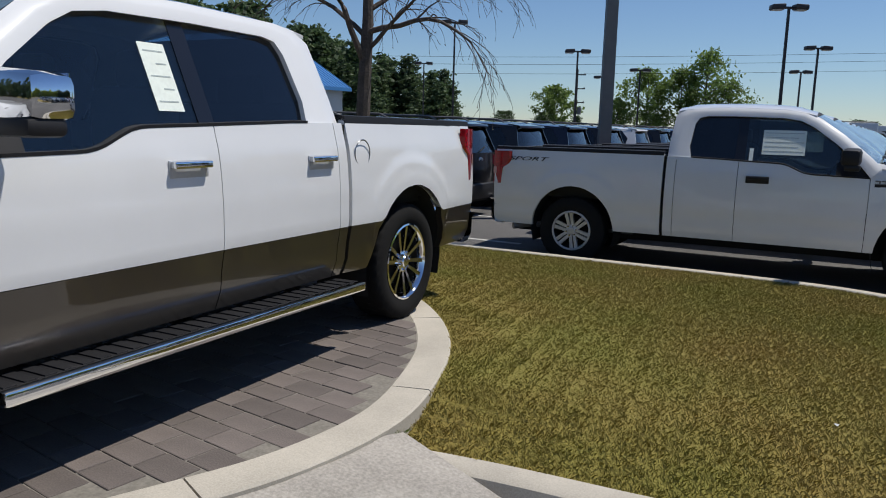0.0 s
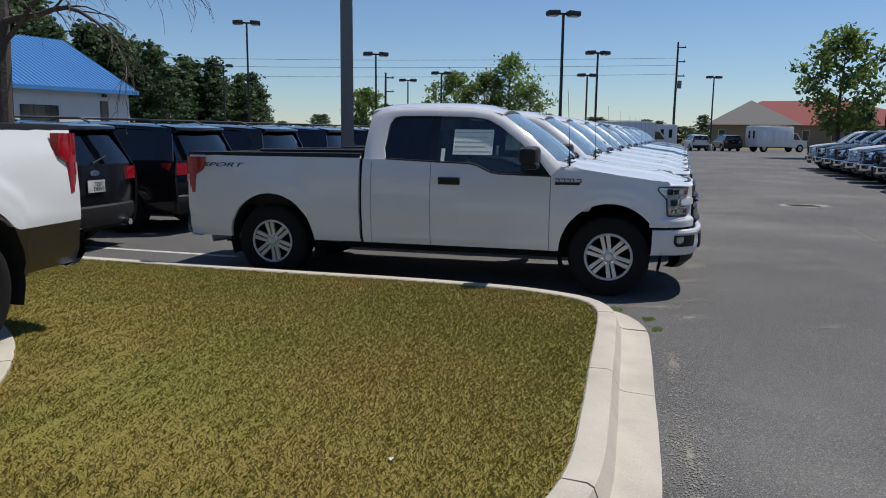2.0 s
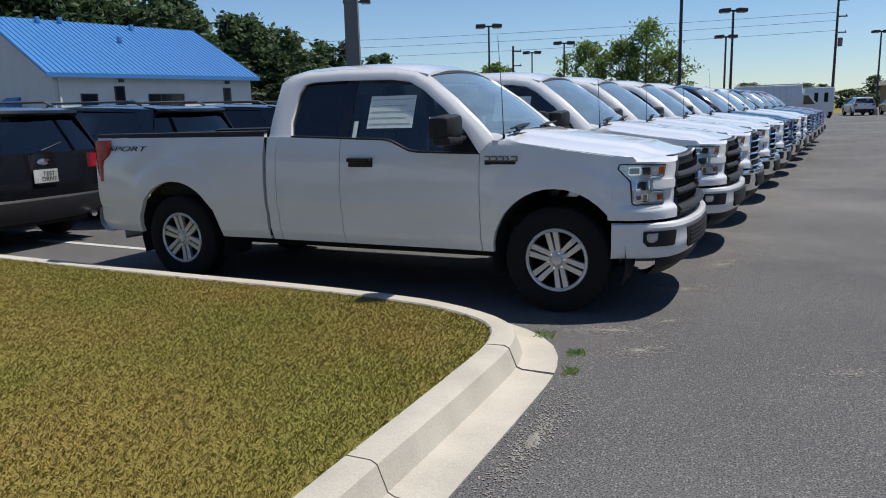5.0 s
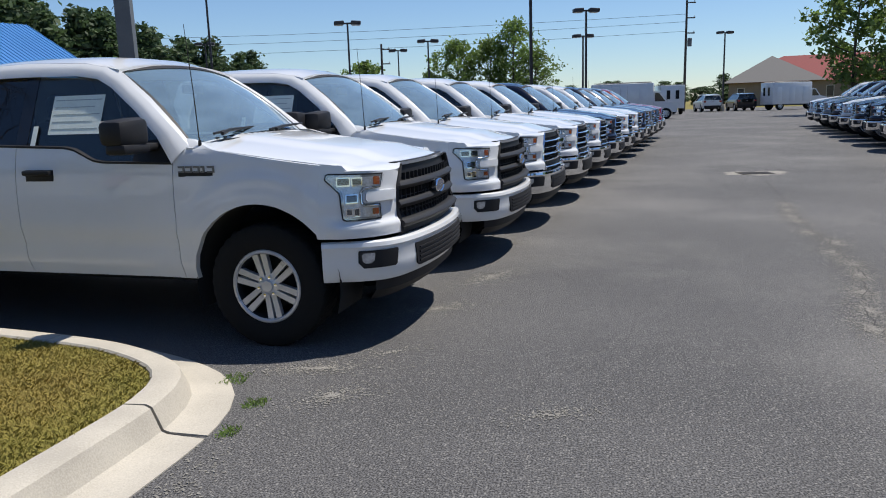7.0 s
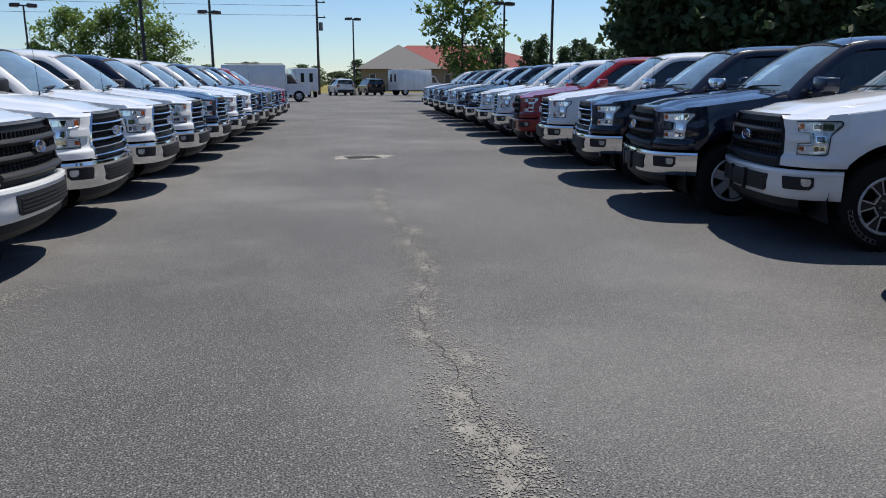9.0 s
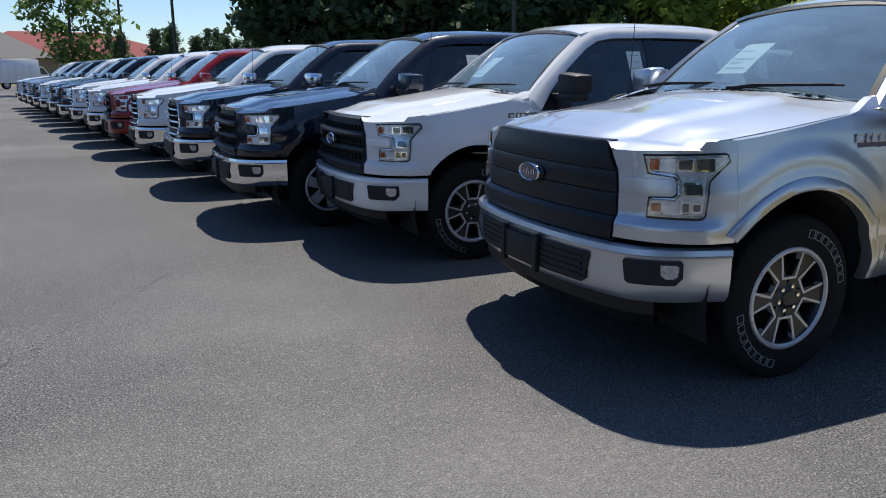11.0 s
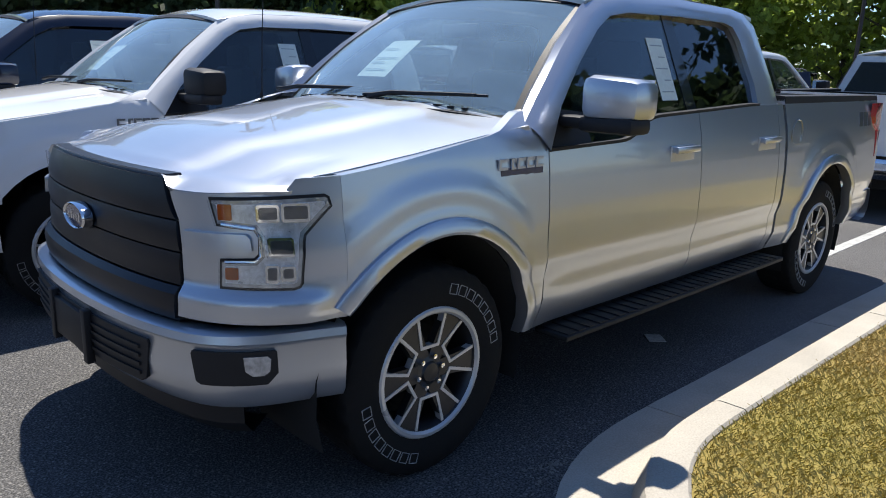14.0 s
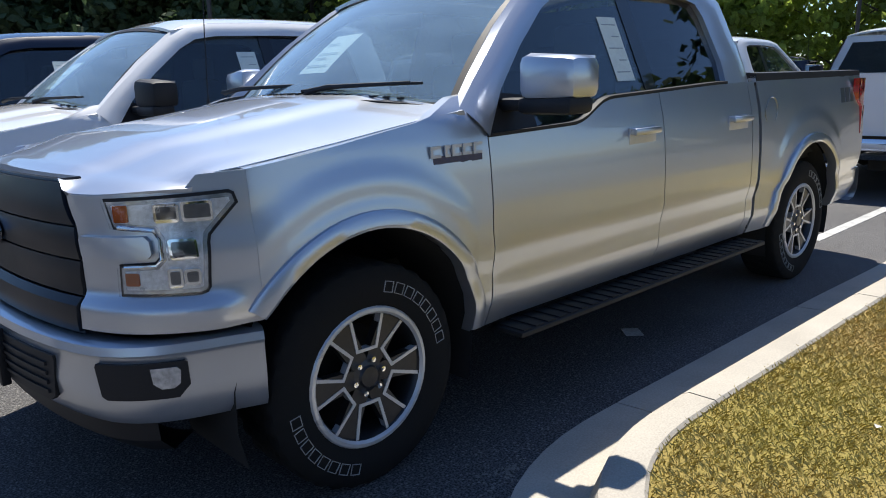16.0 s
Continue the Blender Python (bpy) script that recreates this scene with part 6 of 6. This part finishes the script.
# ---- marks on the asphalt ----
def blotch(x, y, rx, ry, turn, seed, z=0.004, n=26):
    rg = random.Random(seed)
    pts = []
    for k in range(n):
        a = 2 * math.pi * k / n
        f = 0.7 + 0.5 * rg.random()
        pts.append((rx * f * math.cos(a), ry * f * math.sin(a)))
    m = pose(x, y, z, 0, 0, turn)
    return [tuple(m @ Vector((px, py, 0))) for px, py in pts] + [tuple(m @ Vector((0, 0, 0.001)))], [(k, (k + 1) % n, n) for k in range(n)]


def speckle(name, spots, label, material, seed=3):
    """A scatter of small dusty flecks in patches (x, y, rx, ry, turn, count)."""
    rg = random.Random(seed)
    gs = []
    for x, y, rx, ry, turn, n in spots:
        for k in range(n):
            a, r = rg.uniform(0, 2 * math.pi), abs(rg.gauss(0, 0.5))
            q = pose(0, 0, 0, 0, 0, turn) @ Vector((rx * r * math.cos(a), ry * r * math.sin(a), 0.0))
            s = rg.uniform(0.002, 0.0065)
            gs.append(blotch(x + q.x, y + q.y, s * rg.uniform(1, 2.2), s, rg.uniform(0, 180), k, 0.0035, 6))
    return tagged(part(name, join(*gs), material, smooth=False), label, "dust", kind="stuff")


rgc = random.Random(8)
crack_pts = [(8.15, 5.2), (8.15, 6.25), (8.16, 6.67), (8.2, 7.49), (8.26, 8.41), (8.59, 9.49), (8.76, 11.0), (8.88, 12.4), (9.2, 15.0), (9.5, 17.6)]
spots = [(x + rgc.uniform(-0.1, 0.1), y, 0.22, 0.5, 0, 1000) for x, y in [(p.x, p.y) for p in smooth_path(crack_pts, 0.5)] if y < 14]
spots += [(4.75, 6.85, 0.55, 0.16, 10, 800), (5.0, 6.45, 0.35, 0.16, 40, 500), (5.15, 7.2, 0.5, 0.14, 40, 200), (6.16, 6.33, 0.4, 0.16, 20, 300), (5.5, 9.3, 0.75, 0.28, 60, 1500), (5.35, 10.9, 0.7, 0.4, 60, 1300), (5.2, 8.2, 0.6, 0.2, 30, 700), (5.7, 12.9, 0.5, 0.5, 60, 300), (4.66, 5.0, 0.16, 1.0, -4, 1100), (4.52, 3.4, 0.16, 1.2, -3, 1200), (4.30, 2.2, 0.16, 0.8, 20, 700), (6.2, 3.2, 0.9, 1.6, 20, 420), (12.3, 5.75, 0.3, 0.14, -10, 160), (9.3, 9.2, 1.0, 0.7, 0, 120)]
speckle("asphalt_dust", spots, "pale sandy dust and worn grit on the asphalt", M["grit"])


def crack(pts, label, w=0.0035, seed=1):
    rg = random.Random(seed)
    path = smooth_path(pts, 0.09)
    V, F = [], []
    for i, p in enumerate(path):
        d = (path[min(i + 1, len(path) - 1)] - path[max(i - 1, 0)]).normalized()
        o = Vector((d.y, -d.x, 0))
        q = p + o * rg.uniform(-0.03, 0.03)
        ww = w * rg.uniform(0.3, 1.3)
        V += [tuple(q + o * ww + Vector((0, 0, 0.005))), tuple(q - o * ww + Vector((0, 0, 0.005)))]
    F = [(2 * i, 2 * i + 1, 2 * i + 3, 2 * i + 2) for i in range(len(path) - 1)]
    tagged(part("crack", (V, F), M["crack"], smooth=False), label, "crack", kind="structure")


crack(crack_pts, "ragged crack along the middle of the lane")
crack([(9.0, 8.9), (9.8, 9.6), (10.6, 10.3)], "short crack in the lane", 0.002, 5)
# storm drain
D = thing("storm_drain", "rusty iron storm drain grate in a concrete collar", "drain", "", pose(9.55, 18.5, 0.0, 0, 0, 8) @ SCALE(0.68))
part("collar", blotch(0, 0, 0.95, 0.62, 0, 5, 0.003), M["dust"], D, smooth=False)
part("frame", join(box(-0.46, 0.46, -0.34, -0.30, 0.0, 0.012), box(-0.46, 0.46, 0.30, 0.34, 0.0, 0.012), box(-0.46, -0.42, -0.3, 0.3, 0.0, 0.012), box(0.42, 0.46, -0.3, 0.3, 0.0, 0.012)), M["iron"], D)
# flat black plate in place of the shaded hollow under the bars
part("pit", box(-0.42, 0.42, -0.30, 0.30, 0.0065, 0.008), M["under"], D)
for k in range(13):
    part("grate_bar", box(-0.40 + 0.064 * k, -0.368 + 0.064 * k, -0.30, 0.30, 0.007, 0.013), M["iron"], D)
# stall lines behind the pickups
for x, y, L, a in ((-1.6, 8.9, 2.6, 172), (-1.1, 11.5, 2.6, 172), (19.0, 6.9, 3.2, -17), (18.2, 4.6, 2.6, -17)):
    m = pose(x, y, 0, 0, 0, a)
    tagged(part("stall_line", moved(box(-L / 2, L / 2, -0.05, 0.05, -0.02, 0.004), m), M["pale"]), "worn white painted stall line", "line", kind="structure")
tagged(part("paper_scrap", moved(box(-0.06, 0.06, -0.05, 0.05, 0, 0.003), pose(14.0, 5.75, 0.004, 0, 0, 30)), M["pale"]), "scrap of white paper on the asphalt", "litter")
for x, y, z, a in ((3.1, 2.75, 0.15, 20), (12.9, 4.55, 0.15, 60)):
    tagged(part("leaf_scrap", moved(([(0.0, -0.03, 0), (0.035, 0, 0.012), (0, 0.035, 0.004), (-0.02, 0, 0.01), (0, 0, -0.004)], [(0, 1, 2, 3), (0, 3, 4), (2, 1, 4)]), pose(x, y, z + 0.010, 0, 0, a) @ SCALE(0.55)), M["pale"]), "small pale scrap lying on the grass", "litter")


# ---- grass and weeds ----
def blades(name, area, count, zf, label, seed, h=(0.010, 0.026)):
    """Single bent blades scattered over an outline."""
    r2 = np.random.default_rng(seed)
    P = np.array(area)
    x = r2.uniform(P[:, 0].min(), P[:, 0].max(), count * 4)
    y = r2.uniform(P[:, 1].min(), P[:, 1].max(), count * 4)
    hit = np.zeros(len(x), bool)
    for (x0, y0), (x1, y1) in zip(area, area[1:] + area[:1]):
        if y0 != y1:
            hit ^= ((y0 > y) != (y1 > y)) & (x < (x1 - x0) * (y - y0) / (y1 - y0) + x0)
    x, y = x[hit][:count], y[hit][:count]
    # heights from a coarse table
    gx, gy = np.linspace(x.min(), x.max(), 40), np.linspace(y.min(), y.max(), 40)
    tab = np.array([[zf(a, b) for b in gy] for a in gx])
    z = tab[np.clip(np.searchsorted(gx, x), 0, 39), np.clip(np.searchsorted(gy, y), 0, 39)]
    n = len(x)
    a, l = r2.uniform(0, 6.283, n), r2.uniform(*h, n)
    lean, dx, dy, w = r2.uniform(0.4, 1.8, n) * l, np.cos(a), np.sin(a), 0.0024
    V = np.stack([np.stack([x - dy * w, y + dx * w, z - 0.006], 1), np.stack([x + dy * w, y - dx * w, z - 0.006], 1),
                  np.stack([x + dx * lean * 0.4 + dy * w * 0.7, y + dy * lean * 0.4 - dx * w * 0.7, z + l * 0.6], 1), np.stack([x + dx * lean, y + dy * lean, z + l], 1)], 1).reshape(-1, 3)
    i = 4 * np.arange(n)
    F = np.concatenate([np.stack([i, i + 1, i + 2], 1), np.stack([i, i + 2, i + 3], 1)])
    me = bpy.data.meshes.new(name)
    me.from_pydata(V.tolist(), [], F.tolist())
    me.materials.append(M["blade"])
    return tagged(new(name, me), label, "grass", kind="stuff")


near_lawn = [(p.x, p.y) for p in isl if p.x > -2.5] + [(-2.5, 5.4)] + [q for q in offset(edge, -0.12) if q[1] > 1.65 and q[0] > -2.4]
blades("grass", near_lawn, 190000, lawn_z, "short dry yellow-green grass blades of the island lawn", 1)
blades("grass", [q for q in right_path if 11 < q[0] < 16.6 and q[1] > 2.6] + [(16.6, 2.6), (11.8, 2.6)], 90000, lambda x, y: 0.138, "short dry grass blades of the second lawn", 2).data.materials[0] = M["blade_dry"]
for x, y, n, r in ((4.36, 6.62, 130, 0.07), (4.64, 6.3, 120, 0.05), (4.66, 5.95, 90, 0.045), (1.16, 1.56, 120, 0.05)):
    blades("weed", [(x - r, y - r * 1.6), (x + r, y - r), (x + r, y + r * 1.4), (x - r, y + r)], n, lambda a, b: 0.20 if a < 1.3 else (0.14 if a < 3.6 else 0.004), "tuft of green weeds by the kerb", int(x * 100), (0.008, 0.026)).data.materials[0] = M["leaf"]

# ---- brick paving, last ----
shapes = []
for w, l in ((0.105, 0.215), (0.158, 0.222), (0.105, 0.105)):
    shapes.append((w, l, mesh("paver", *box(-l / 2, l / 2, -w / 2, w / 2, -0.04, 0.03, 0.006), M["paver"], False)))
bed = bpy.data.objects["paving_bed"]
rest, made = [], 0
rb_ = random.Random(3)
row = 0
for row in range(52):
    w, l = (0.158, 0.222)
    yy = -2.2 + row * 0.164
    for col in range(-40, 12):
        xx = col * 0.228 + (0.114 if row % 2 else 0.0)
        a = radians(-14)
        px, py = xx * math.cos(a) - yy * math.sin(a), xx * math.sin(a) + yy * math.cos(a)
        if not inside(px + 0.05, py, PAVED) or not inside(px, py + 0.05, PAVED) or not inside(px + 0.05, py + 0.08, PAVED) or px < -3.2:
            continue
        z = 0.225 + rb_.uniform(-0.003, 0.002)
        m = pose(px, py, z, rb_.uniform(-0.4, 0.4), rb_.uniform(-0.4, 0.4), -14 + rb_.uniform(-0.9, 0.9))
        if px > -0.15 and made < 300:
            ob = new("paver", shapes[1][2])
            ob.parent = bed
            ob.matrix_world = m
            made += 1
        else:
            rest.append(moved(box(-l / 2, l / 2, -w / 2, w / 2, -0.04, 0.03), m))
r_ = part("pavers", join(*rest), M["paver"], bed, smooth=False)
tagged(r_, kind="stuff")
